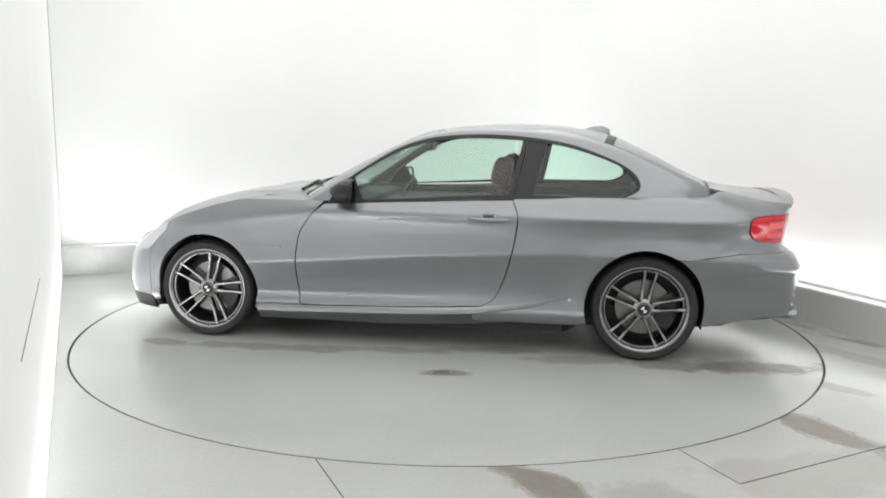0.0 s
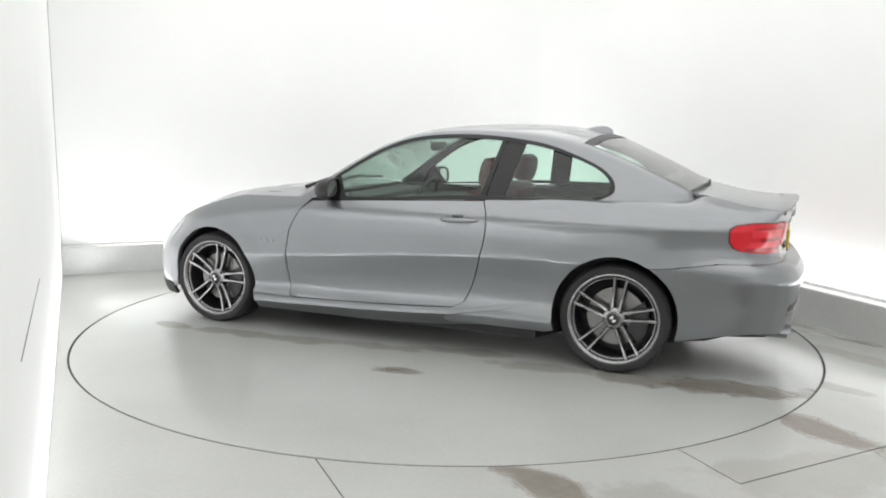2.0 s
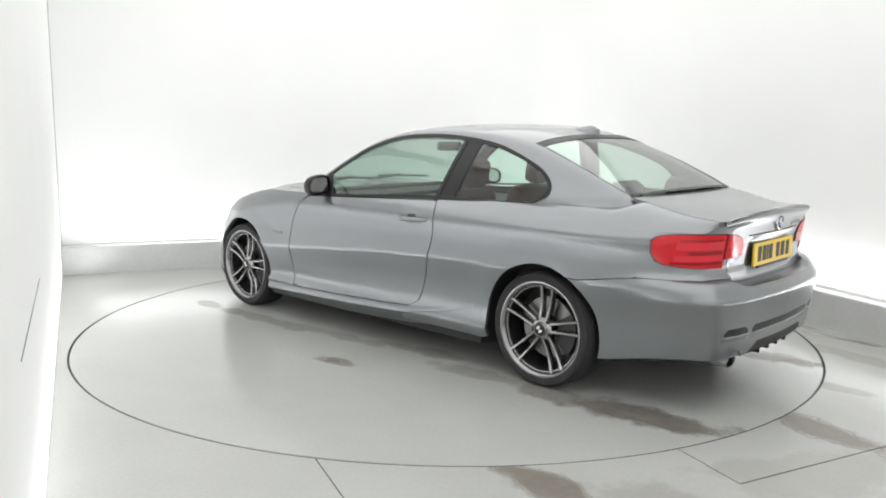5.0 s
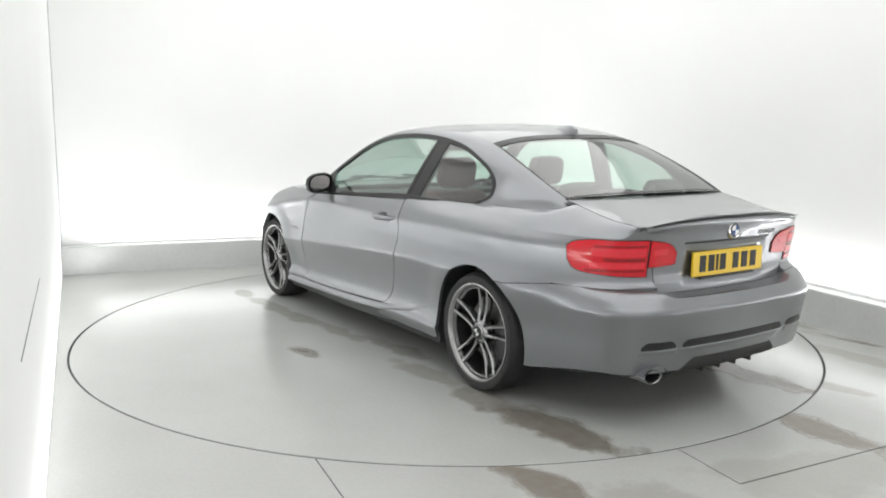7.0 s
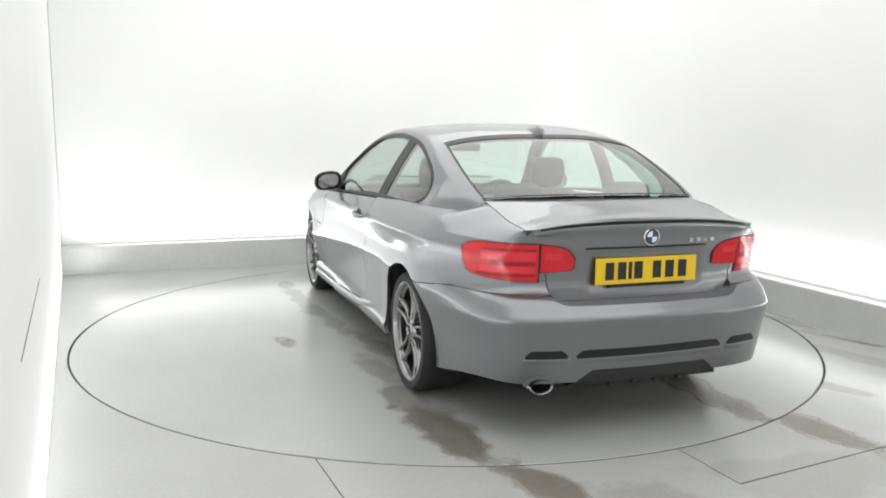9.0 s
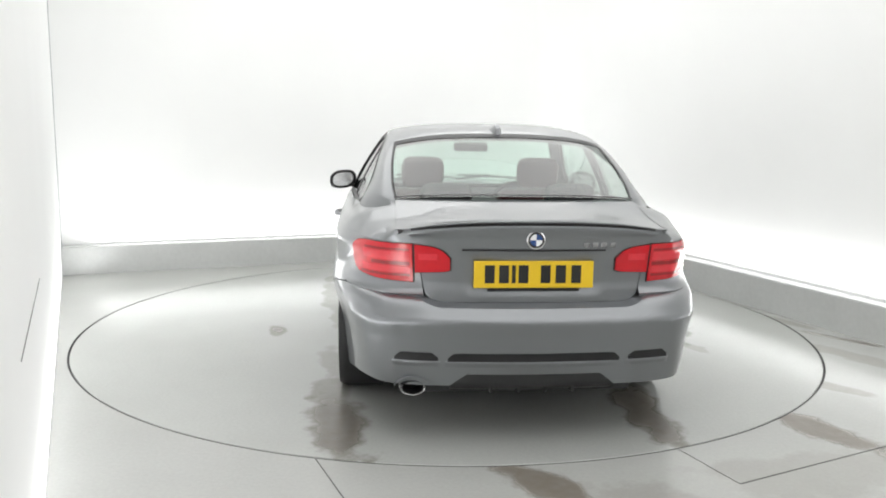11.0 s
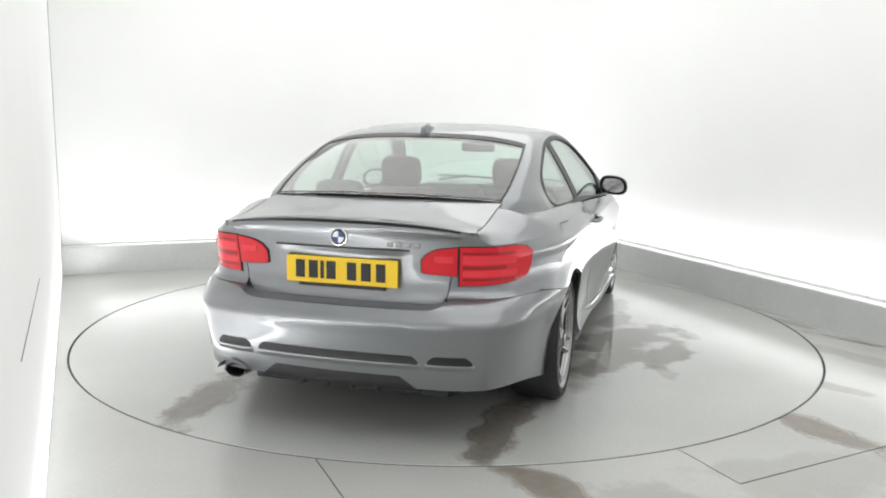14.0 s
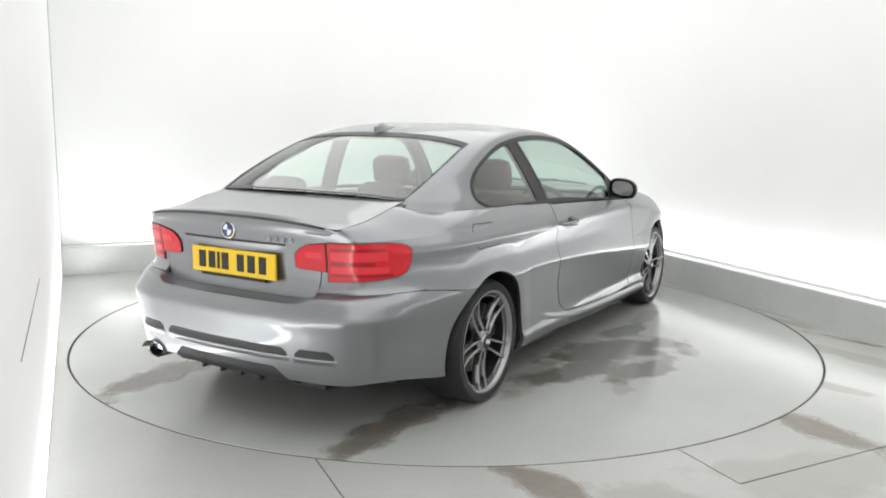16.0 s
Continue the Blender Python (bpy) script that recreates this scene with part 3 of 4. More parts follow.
def build_car():
    car = new("car")
    tagged(car, "grey metallic two-door coupe with red tail lights, parked on the turntable", "car")

    def mesh(name, bm, material=PAINT, parent=car, label="", flat=False):
        for v in bm.verts:
            v.co.z += 0.011 * smooth(0.35, 0.85, v.co.z)
        return part(name, bm, material, parent, label, smooth=not flat)

    # ---- dark inner body that closes the gaps
    bm = bmesh.new()
    sec = lin(-0.80, 3.35, 40)
    grid = []
    for x in sec:
        w = flank(x, 0.6).y - 0.07
        zt = min(BELT_Z(x), 0.90 if x < 2.3 else 0.90 - 0.25 * (x - 2.3)) - 0.05
        arch = min(math.hypot(x, 0), math.hypot(x - WB, 0)) < 0.40
        wi = 0.52 if arch else w - 0.06 - 0.14 * smooth(-0.3, -0.6, x)
        zl = 0.125 + 0.085 * smooth(-0.25, -0.6, x)
        grid.append([Vector((x, y, z)) for y, z in ((-wi, zl), (wi, zl), (wi, zt - 0.12), (wi - 0.04, zt), (-wi + 0.04, zt), (-wi, zt - 0.12), (-wi, zl))])
    sheet(grid, MID, bm=bm)
    bmesh.ops.holes_fill(bm, edges=[e for e in bm.edges if e.is_boundary])
    mesh("underbody", bm, PLASTIC, label="dark underbody and inner structure", flat=True)

    for s in (1, -1):
        # ---- front wing with its shoulder
        def in_wing(x, z):
            return 0.19 < z < 0.90 - 0.30 * max(x - 2.50, 0) ** 1.3 - 0.02 * max(x - 1.9, 0) and DOOR_F(z) + GAP < x < 3.186 - 0.25 * max(z - 0.6, 0)
        bm = sheet(polar_panel(WB, in_wing, s, -14, 197, 150, 22), (2.6, 0, 0.5), lip=0.03)
        mesh("front_wing", bm)

        # ---- door
        grid = []
        for i in range(91):
            row = []
            for j in range(41):
                f = i / 90
                x = 1.5
                for _ in range(4):
                    zb, zt = DOOR_B(x), BELT_Z(x) - 0.012
                    z = zb + (zt - zb) * j / 40
                    xa, xb = DOOR_F(z) - GAP, DOOR_R(z) + GAP
                    x = xa + (xb - xa) * f
                row.append(flank(x, z, s))
            grid.append(row)
        bm = sheet(grid, MID, lip=0.03)
        hx, hz = 0.93, 0.818
        bmesh.ops.delete(bm, geom=[f for f in bm.faces if all(((v.co.x - hx) / 0.070) ** 2 + ((v.co.z - hz) / 0.030) ** 2 < 1 for v in f.verts)], context="FACES")
        door = mesh("door", bm)

        # ---- rear quarter panel
        def in_quarter(x, z):
            return DOOR_R(z) - GAP > x > -0.54 and z < QTOP(x) and (z > 0.20 if x > 0 else z > BUMPER_TOP(x) + 0.003)
        grid = polar_panel(0.0, in_quarter, s, -16, 147, 170, 30)
        mesh("rear_quarter_panel", sheet(grid, (0.2, 0, 0.5), lip=0.02))

        # ---- wheel arch liners
        for hub in (0.0, WB):
            bm = bmesh.new()
            g2 = []
            for k in range(33):
                a = radians(-20 + 220 * k / 32)
                x, z = hub + math.cos(a) * (ARCH_R + 0.012), HUB_Z + math.sin(a) * (ARCH_R + 0.012)
                y1 = flank(x, max(z, 0.2)).y - 0.028
                g2.append([Vector((x, y1 * s, z)), Vector((x, 0.50 * s, z)), Vector((hub + math.cos(a) * 0.02, 0.50 * s, HUB_Z))])
            sheet(g2, bm=bm)
            mesh("wheel_arch_liner", bm, PLASTIC, flat=True)

        # ---- side skirt with a raised lip
        grid = []
        for i in range(60):
            x = 0.46 + (2.40 - 0.46) * i / 59
            zt = DOOR_B(x) - 0.006 if x > 0.98 else 0.289 + 0.22 * max(0.98 - x, 0) ** 1.4
            tail = smooth(0.46, 1.0, x)
            row = []
            for dz, o in ((0.0, 0.0), (-0.010, 0.008), (-0.022, 0.014), (-0.038, 0.014), (-0.050, 0.004), (-0.058, -0.012), (-0.09, -0.035), (-0.12, -0.07)):
                z = max(zt + dz, 0.135)
                row.append(flank(x, max(zt, 0.24), s, o * tail + 0.001))
                row[-1].z = z
            grid.append(row)
        mesh("side_skirt", sheet(grid, MID, lip=0.02), label="sculpted sill skirt")

        # ---- cabin frame: pillar and roof rail between the windows and the roof edge
        grid = []
        for k in range(91):
            u = k / 90
            a, b = DLO_TOP(min(u * 1.0, 1.0)), EDGE(u)
            row = []
            for j in range(7):
                f = j / 6
                x, z = a[0] + (b[0] - a[0]) * f, a[1] + (b[1] - a[1]) * f
                row.append(cabin(x, z, s, 0.0, f))
            # roll over on to the roof and beside the glass
            row += [top_point(u, v * s) for v in (0.985, 0.97, 0.95, 0.925)]
            grid.append(row)
        for k in range(1, 13):
            # rear pillar foot
            a0, b0 = DLO_TOP(1.0), EDGE(1.0)
            f0 = k / 12
            ax, az = a0[0] + (0.16 - a0[0]) * f0, a0[1] + (BELT_Z(0.16) - a0[1]) * f0
            bx, bz = b0[0] - 0.06 * f0, BELT_Z(-0.5) + (b0[1] - BELT_Z(-0.5)) * (1 - f0)
            foot = [cabin(ax + (bx - ax) * j / 6, az + (bz - az) * (j / 6), s, 0.0, j / 6) for j in range(7)]
            grid.append(foot + [top_point(1.0, v * s) + Vector((-0.06 * f0, 0, -0.02 * f0)) for v in (0.985, 0.97, 0.95, 0.925)])
        for row in grid:
            for q in row:
                sink = smooth(-0.35, -0.47, q.x)
                q.z -= 0.060 * sink
                q.y -= 0.020 * sink * s
            for _ in range(10):
                old = [q.copy() for q in row]
                for j in range(3, len(row) - 1):
                    row[j] = old[j] * 0.5 + (old[j - 1] + old[j + 1]) * 0.25
        mesh("pillar_frame", sheet(grid, (0.8, 0, 0.8), lip=0.012))
        lining = [[q + Vector((0.006, -0.022 * s, -0.016)) for q in row[1:8]] for row in grid[46:86]]
        mesh("pillar_lining", sheet(lining, (0.2, 1.4 * s, 1.1)), LEATHER_DARK)

        # shoulder between the flank, the pillar foot and the boot lid
        grid = []
        q_end = q_of_y(0.596)
        for i in range(56):
            x = 0.80 - 1.70 * i / 55
            if x > -0.54:
                a = flank(x, QTOP(x) - 0.001, s)
            else:
                a = skin(q_of_x(-0.54) + (q_end - q_of_x(-0.54)) * smooth(-0.54, -0.90, x) ** 0.9, 0.876 + 0.046 * smooth(-0.74, -0.88, x), s)
            w = smooth(-0.34, -0.46, x)
            c = cabin(x, BELT_Z(x) + 0.001, s, 0.0, min(max((0.16 - x) / 0.72, 0.0), 1.0))
            xd = max(x, skin(q_of_y(0.588), 0.945).x)
            d = Vector((xd, 0.588 * s, BOOT_Z(xd, 0.588)))
            b = c.lerp(d, w)
            row = []
            bulge = 0.007 * smooth(0.2, -0.5, x) + 0.014 * math.exp(-((x + 0.42) / 0.16) ** 2)
            for f in lin(0, 1, 9):
                row.append(a.lerp(b, f) + Vector((0, 0.6 * s * bulge * math.sin(math.pi * f), bulge * math.sin(math.pi * f))))
            row.append(b + Vector((0, -0.035 * s, 0.004)) * smooth(-0.24, -0.34, x) * (1 - w))
            grid.append(row)
        mesh("rear_shoulder", sheet(grid, (0, 0, 0.5)))
        # painted filler sheet under the gap beside the boot lid, added to hide dark holes
        grid = [[Vector((x, y * s, BOOT_Z(x, y) - 0.010 - 0.012 * smooth(-0.78, -0.84, x))) for y in lin(0.54, 0.603, 4)] for x in lin(-0.36, -0.835, 14)]
        mesh("boot_filler", sheet(grid, (-0.5, 0, 0.5)))

        # ---- window trim, glass and pillar
        ring = [DLO_TOP(k / 80) for k in range(81)] + [np.array((x, BELT_Z(x) - 0.004)) for x in lin(0.14, 1.96, 40)]
        cx, cz = 0.95, 1.07
        grid = []
        for x, z in ring + ring[:1]:
            dx, dz = cx - x, (cz - z)
            ln = math.hypot(dx * 0.45, dz)
            ix, iz = x + dx * 0.45 * 0.026 / ln, z + dz * 0.026 / ln
            grid.append([cabin(x, z, s, -0.012), cabin(x, z, s, 0.004), cabin(ix, iz, s, 0.002), cabin(ix, iz, s, -0.012)])
        mesh("window_trim", sheet(grid, (0.95, 0, 1.0)), BLACK, label="gloss black window surround")

        def pane(name, xa, xb):
            g3 = []
            for x in lin(xa, xb, 36):
                zt = max(DLO_Z(x) - 0.008, BELT_Z(x) + 0.004)
                zb = BELT_Z(x) + 0.002
                if x < 0.14:
                    zb = zb + 0.25 * (0.14 - x)
                g3.append([cabin(x, zb + (max(zt, zb + 0.002) - zb) * j / 8, s, -0.008) for j in range(9)])
            ob = mesh(name, sheet(g3, MID), GLASS)
            ob.visible_shadow = False
        pane("door_window", 1.92, 0.80)
        pane("quarter_window", 0.79, 0.06)
        grid = []
        for z in lin(0.925, 1.292, 12):
            xm = 0.80 - 0.22 * (z - 0.93)
            grid.append([cabin(xm + d, z, s, o) for d, o in ((0.035, -0.02), (0.033, -0.004), (0.004, -0.002), (0, -0.012), (-0.004, -0.002), (-0.115, -0.004), (-0.12, -0.03))])
        mesh("centre_pillar", sheet(grid, (0.8, 0, 1.0)), BLACK, label="gloss black pillar between the side windows")

        # ---- door handle with its cup
        cup = lathe([(0.0, -0.026), (0.026, -0.024), (0.040, -0.012), (0.046, -0.001), (0.049, 0.0022), (0.052, 0.0006)], 36)
        for v in cup.verts:
            c = v.co.copy()
            p0 = flank(hx + c.x * 1.55, hz + c.z * 0.72, s, c.y)
            v.co = p0
        bmesh.ops.recalc_face_normals(cup, faces=cup.faces)
        mesh("handle_cup", cup, PAINT, door)
        bm = bmesh.new()
        path = [flank(hx + d, hz - 0.004, s, o) for d, o in ((-0.118, 0.0), (-0.10, 0.016), (-0.06, 0.030), (0.0, 0.034), (0.06, 0.028), (0.10, 0.014), (0.118, 0.0))]
        tube(bm, path, [0.006, 0.011, 0.0135, 0.0145, 0.0135, 0.011, 0.006], 10)
        mesh("door_handle", bm, PAINT, door, "body-coloured bow handle")

        # ---- door mirror
        bm = bmesh.new()
        n = 20
        prof = [(0.0, 0.10), (0.03, 0.55), (0.07, 0.86), (0.11, 1.0), (0.135, 0.97), (0.14, 0.90)]
        grid = []
        for d, k in prof:
            row = []
            for j in range(n + 1):
                a = 2 * math.pi * j / n
                c, t = math.cos(a), math.sin(a)
                yy = 0.905 + 0.098 * k * math.copysign(abs(c) ** 0.75, c)
                zz = 0.965 + 0.068 * k * math.copysign(abs(t) ** 0.8, t) - 0.012 * c
                row.append(Vector((1.855 - d + 0.06 * (1 - (yy - 0.80)), yy * s, zz)))
            grid.append(row)
        sheet(grid, (1.785, 0.905 * s, 0.965), bm=bm)
        mirror = mesh("door_mirror", bm, BLACK, label="black door mirror with a glass facing backwards")
        g2 = []
        for k in (0.0, 0.4, 0.8):
            row = []
            for j in range(n + 1):
                a = 2 * math.pi * j / n
                c, t = math.cos(a), math.sin(a)
                yy = 0.905 + 0.092 * k * math.copysign(abs(c) ** 0.75, c)
                row.append(Vector((1.725 + 0.06 * (1 - (yy - 0.80)), yy * s, 0.965 + 0.062 * k * math.copysign(abs(t) ** 0.8, t) - 0.012 * c * k)))
            g2.append(row)
        mesh("mirror_glass", sheet(g2, (2.1, 0.905 * s, 0.965)), CHROME, mirror)
        bm = bmesh.new()
        tube(bm, [(1.80, 0.76 * s, 0.915), (1.81, 0.81 * s, 0.922), (1.82, 0.87 * s, 0.940)], [0.03, 0.022, 0.024], 10)
        mesh("mirror_arm", bm, BLACK, mirror)
        g2 = [[cabin(x, BELT_Z(x) + 0.002 + (min(max(DLO_Z(x) - BELT_Z(x), 0.004), 0.12 * (x - 1.72) / 0.06 if x > 1.72 else 0.002)) * j / 4, s, 0.001) for j in range(5)] for x in lin(1.72, 1.93, 10)]
        mesh("mirror_sail", sheet(g2, MID), BLACK, mirror)

        # ---- wing badge
        for d in (-0.045, 0.0, 0.05):
            bm = bmesh.new()
            c = flank(2.30 + d, 0.605, s, 0.003)
            box(bm, c.x - 0.013, c.x + 0.013, c.y - 0.002, c.y + 0.002, c.z - 0.008, c.z + 0.008, 0.001)
            mesh("wing_badge", bm, PAINT, flat=True)

        # ---- headlight, seen from the side only
        bm = sheet([[skin(q_of_x(x), z, s, 0.005) for z in lin(0.535 + 0.13 * (1 - smooth(3.08, 3.24, x)), 0.893 - 0.30 * (x - 2.50) ** 1.3 - 0.02 * (x - 1.9), 8)] for x in lin(3.08, 3.42, 22)], MID, lip=0.02)
        mesh("headlight", bm, CLEAR, label="clear glass headlight")

    # ---- bonnet
    def bonnet_pt(x, v):
        zc = Curve1([(2.05, 0.922), (2.20, 0.934), (2.40, 0.932), (2.65, 0.908), (2.86, 0.868), (3.07, 0.810), (3.29, 0.722), (3.44, 0.628), (3.53, 0.53)])(x)
        f = flank(min(x, 3.44), 0.0 + min(0.885, 0.90 - 0.30 * max(x - 2.50, 0) ** 1.3 - 0.02 * max(x - 1.9, 0)))
        k = abs(v)
        ye = f.y * (1.0 if x < 3.2 else 1 - 0.5 * (x - 3.2))
        ridge = 0.012 * math.exp(-((k - 0.62) / 0.09) ** 2) * (1 - smooth(3.0, 3.5, x))
        return Vector((x - 0.22 * k ** 3 * smooth(2.7, 3.4, x), ye * v * 1.0, zc + (min(f.z, zc) - zc) * k ** 2.4 + ridge))
    bm = sheet([[bonnet_pt(x, v) for v in lin(-1, 1, 41)] for x in lin(2.02, 3.53, 40)], MID, lip=0.02)
    mesh("bonnet", bm)
    # front bumper
    bm = sheet([[skin(q, z, 1) for z in lin(0.16, 0.60, 12)] for q in lin(q_of_x(3.19), 0.0, 24)] + [[skin(q, z, -1) for z in lin(0.16, 0.60, 12)] for q in lin(0.0, q_of_x(3.19), 24)][1:], MID, lip=0.02)
    mesh("front_bumper", bm)

    zs = lin(0.150, 0.235, 5)
    bm = sheet([[skin(q, z, 1, 0.005) for z in zs] for q in lin(q_of_x(3.17), 0.0, 20)] + [[skin(q, z, -1, 0.005) for z in zs] for q in lin(0.0, q_of_x(3.17), 20)][1:], MID, lip=0.02)
    mesh("front_splitter", bm, PLASTIC, label="dark lower lip of the front bumper")

    # scuttle
    bm = bmesh.new()
    box(bm, 2.06, 2.42, -0.66, 0.66, 0.86, 0.905)
    mesh("scuttle", bm, PLASTIC, label="black scuttle panel below the windscreen", flat=True)

    # ---- windscreen, roof, rear window
    U_WS, U_ROOF, U_RW0, U_RW1 = 0.02, 0.36, 0.662, 0.915
    def span(u0, u1, nu, v0=-1.0, v1=1.0, nv=33, sink=0.0):
        return [[top_point(u, v) + Vector((0, 0, -sink)) for v in lin(v0, v1, nv)] for u in lin(u0, u1, nu)]
    ob = mesh("windscreen", sheet(span(U_WS, U_ROOF - 0.004, 24, -0.92, 0.92), MID), GLASS, label="green-tinted windscreen")
    ob.visible_shadow = False
    mesh("roof", sheet(span(U_ROOF, U_RW0 - 0.004, 30, -0.926, 0.926), (0.8, 0, 0.8), lip=0.02))
    ob = mesh("rear_window", sheet(span(U_RW0 + 0.012, U_RW1, 26, -0.918, 0.918, sink=0.004), MID), GLASS, label="green-tinted rear window")
    ob.visible_shadow = False
    # black borders of the glass
    bm = sheet(span(U_RW0 - 0.003, U_RW0 + 0.016, 4, -0.93, 0.93, sink=0.001), MID)
    sheet(span(U_RW1 - 0.004, U_RW1 + 0.003, 4, -0.93, 0.93, sink=-0.003), MID, bm=bm)
    for a, b in ((-0.932, -0.906), (0.906, 0.932)):
        sheet(span(U_RW0, U_RW1, 26, a, b, 4, sink=0.001), MID, bm=bm)
    mesh("rear_window_seal", bm, BLACK)
    bm = sheet(span(U_ROOF - 0.005, U_ROOF - 0.001, 3, -0.92, 0.92, sink=0.002), MID)
    for a, b in ((-0.93, -0.90), (0.90, 0.93)):
        sheet(span(U_WS, U_ROOF, 24, a, b, 4, sink=0.001), MID, bm=bm)
    mesh("windscreen_seal", bm, BLACK)
    # ---- wipers parked at the foot of the windscreen
    for v0, v1 in ((-0.62, 0.02), (0.05, 0.62)):
        bm = bmesh.new()
        tube(bm, [top_point(0.045 + 0.02 * k, v0 + (v1 - v0) * k) + Vector((0.0, 0, 0.016)) for k in lin(0, 1, 9)], 0.009, 6)
        tube(bm, [top_point(0.02, v1) + Vector((0.02, 0, 0.02)), top_point(0.05, (v0 + v1) / 2) + Vector((0, 0, 0.03))], 0.012, 6)
        mesh("wiper", bm, BLACK)
    # ---- aerial fin
    bm = bmesh.new()
    grid = []
    for k in range(9):
        f = k / 8
        hgt = 0.052 * (1 - (1 - f) ** 2) * (1 - max(0, f - 0.8) * 1.6)
        x = 0.395 - 0.18 * f
        zb = float(np.interp(x, [-0.02, 0.20, 0.48, 0.78], [1.222, 1.318, 1.370, 1.384]))
        w = 0.034 * math.sin(math.pi * min(0.15 + 0.75 * f, 1)) + 0.004
        grid.append([Vector((x, y, zb + h)) for y, h in ((-w, -0.012), (-w * 0.75, hgt * 0.5), (-0.010, hgt * 0.95), (0.0, hgt), (0.010, hgt * 0.95), (w * 0.75, hgt * 0.5), (w, -0.012))])
    grid.append([Vector((q.x - 0.010, q.y * 0.9, zb - 0.02)) for q in grid[-1]])
    sheet(grid, (0.27, 0, 1.31), bm=bm, lip=0.0)
    mesh("aerial_fin", bm, PAINT, label="small grey roof aerial fin")

    # ---- boot deck and lid
    grid = []
    LID_W = Curve1([(0.62, 0.44), (0.66, 0.485), (0.74, 0.505), (0.86, 0.545), (0.95, 0.575), (1.0, 0.585)])

    def tail(y, z, s=1, lift=0.0):
        return skin(q_of_y(min(abs(y), 0.78)), z, 1 if y >= 0 else -1, lift)
    nv = 45
    for f in lin(0, 1, 17):
        row = []
        for v in lin(-1, 1, nv):
            x0 = -0.384 + 0.045 * abs(v) ** 2.2
            x = x0 + (tail(0.583 * v, 0.962).x + 0.006 - x0) * f
            row.append(Vector((x, 0.583 * v, BOOT_Z(max(x, -0.86), 0.583 * v) - 0.006 * smooth(x0 - 0.03, x0, x))))
        grid.append(row)
    for z in lin(0.962, 0.945, 3) + lin(0.93, 0.622, 22):
        row = []
        for v in lin(-1, 1, nv):
            y = LID_W(z) * v
            p0 = tail(y, max(z, 0.68))
            p0.z = z
            if z > 0.90:
                p0.z = z - 0.055 * (abs(y) / 0.70) ** 2.6 * smooth(0.90, 0.945, z)
            # recess round the number plate
            ins = smooth(0.0, 0.025, 0.30 - abs(p0.y)) * smooth(0.0, 0.02, z - 0.655) * smooth(0.0, 0.02, 0.842 - z)
            p0.x += 0.008 * ins
            row.append(p0)
        grid.append(row)
    lid = mesh("boot_lid", sheet(grid, (0.0, 0, 0.7), lip=0.025))
    # spoiler lip
    grid = []
    for v in lin(-1, 1, 41):
        y = 0.560 * v
        b = tail(y, 0.945)
        zz = BOOT_Z(-0.86, y)
        k = 1 - abs(v) ** 3
        grid.append([Vector((b.x + 0.075, y, BOOT_Z(-0.80, y) + 0.001)), Vector((b.x + 0.015, y, zz + 0.008 * k)), Vector((b.x - 0.012 * k, y, zz + 0.011 * k)), Vector((b.x - 0.012 * k, y, zz + 0.005 * k)), Vector((b.x + 0.004, y, zz - 0.012))])
    mesh("spoiler_lip", sheet(grid, (-0.85, 0, 0.9)), PAINT, lid)
    # black strip puts the shadow line under the lip into the colour
    bm = bmesh.new()
    grid = []
    for v in lin(-1, 1, 41):
        y = 0.530 * v
        b = tail(y, 0.945)
        zz = BOOT_Z(-0.86, y)
        k = 1 - abs(v) ** 3
        grid.append([Vector((b.x - 0.0125 * k - 0.001, y, zz + 0.004 * k)), Vector((b.x - 0.006 * k - 0.002, y, zz - 0.002)), Vector((b.x - 0.003, y, zz - 0.009))])
    mesh("spoiler_shadow_gap", sheet(grid, (0, 0, 0.9)), BLACK, lid, "black strip drawn for the shade under the spoiler lip")

    for s in (1, -1):
        # corner skin behind the wheel and round to the lid, above the bumper
        grid = []
        for z in lin(0.656, 0.877, 16):
            q0, q1 = q_of_x(-0.537), q_of_y(LID_W(z) + 0.006)
            up = (z - 0.656) / 0.221
            grid.append([skin(q0 + (q1 - q0) * f, z + 0.050 * up ** 3 * smooth(0.6, 1.0, f), s) for f in lin(0, 1, 24)])
        mesh("tail_panel", sheet(grid, (0, 0, 0.6), lip=0.02))
        # tail light: outer and inner lens with lighter and darker bands
        def lens(name, q_in, zf, nf, material, parent, lift=0.007, label=""):
            g3 = []
            for f in lin(0, 1, nf):
                za, zb = zf(f)
                q = q_in[0] + (q_in[1] - q_in[0]) * f
                g3.append([skin(q, za + (zb - za) * j / 6, s, lift) for j in range(7)])
            return mesh(name, sheet(g3, (-0.2, 0, 0.78), lip=0.012), material, parent, label)
        qa, qb = q_of_x(-0.600), q_of_y(0.548)
        lo = Curve1([(0, 0.775), (0.04, 0.740), (0.14, 0.722), (0.45, 0.711), (1.0, 0.704)])
        hi = Curve1([(0, 0.834), (0.06, 0.857), (0.3, 0.869), (1.0, 0.868)])
        lens("light_gasket", (qa - 0.0012, qb + 0.0018), lambda f: (lo(f) - 0.0035, hi(f) + 0.0035), 26, BLACK, car, 0.004)
        light = lens("tail_light", (qa, qb), lambda f: (lo(f), hi(f)), 26, RED, car, 0.007, "red wrap-round tail light")
        lens("light_bar", (qa + (qb - qa) * 0.22, qa + (qb - qa) * 0.97), lambda f: (0.795, 0.832), 18, RED_LIGHT, light, 0.0085)
        lens("light_bar", (qa + (qb - qa) * 0.20, qa + (qb - qa) * 0.97), lambda f: (0.742, 0.768), 18, RED_LIGHT, light, 0.0085)
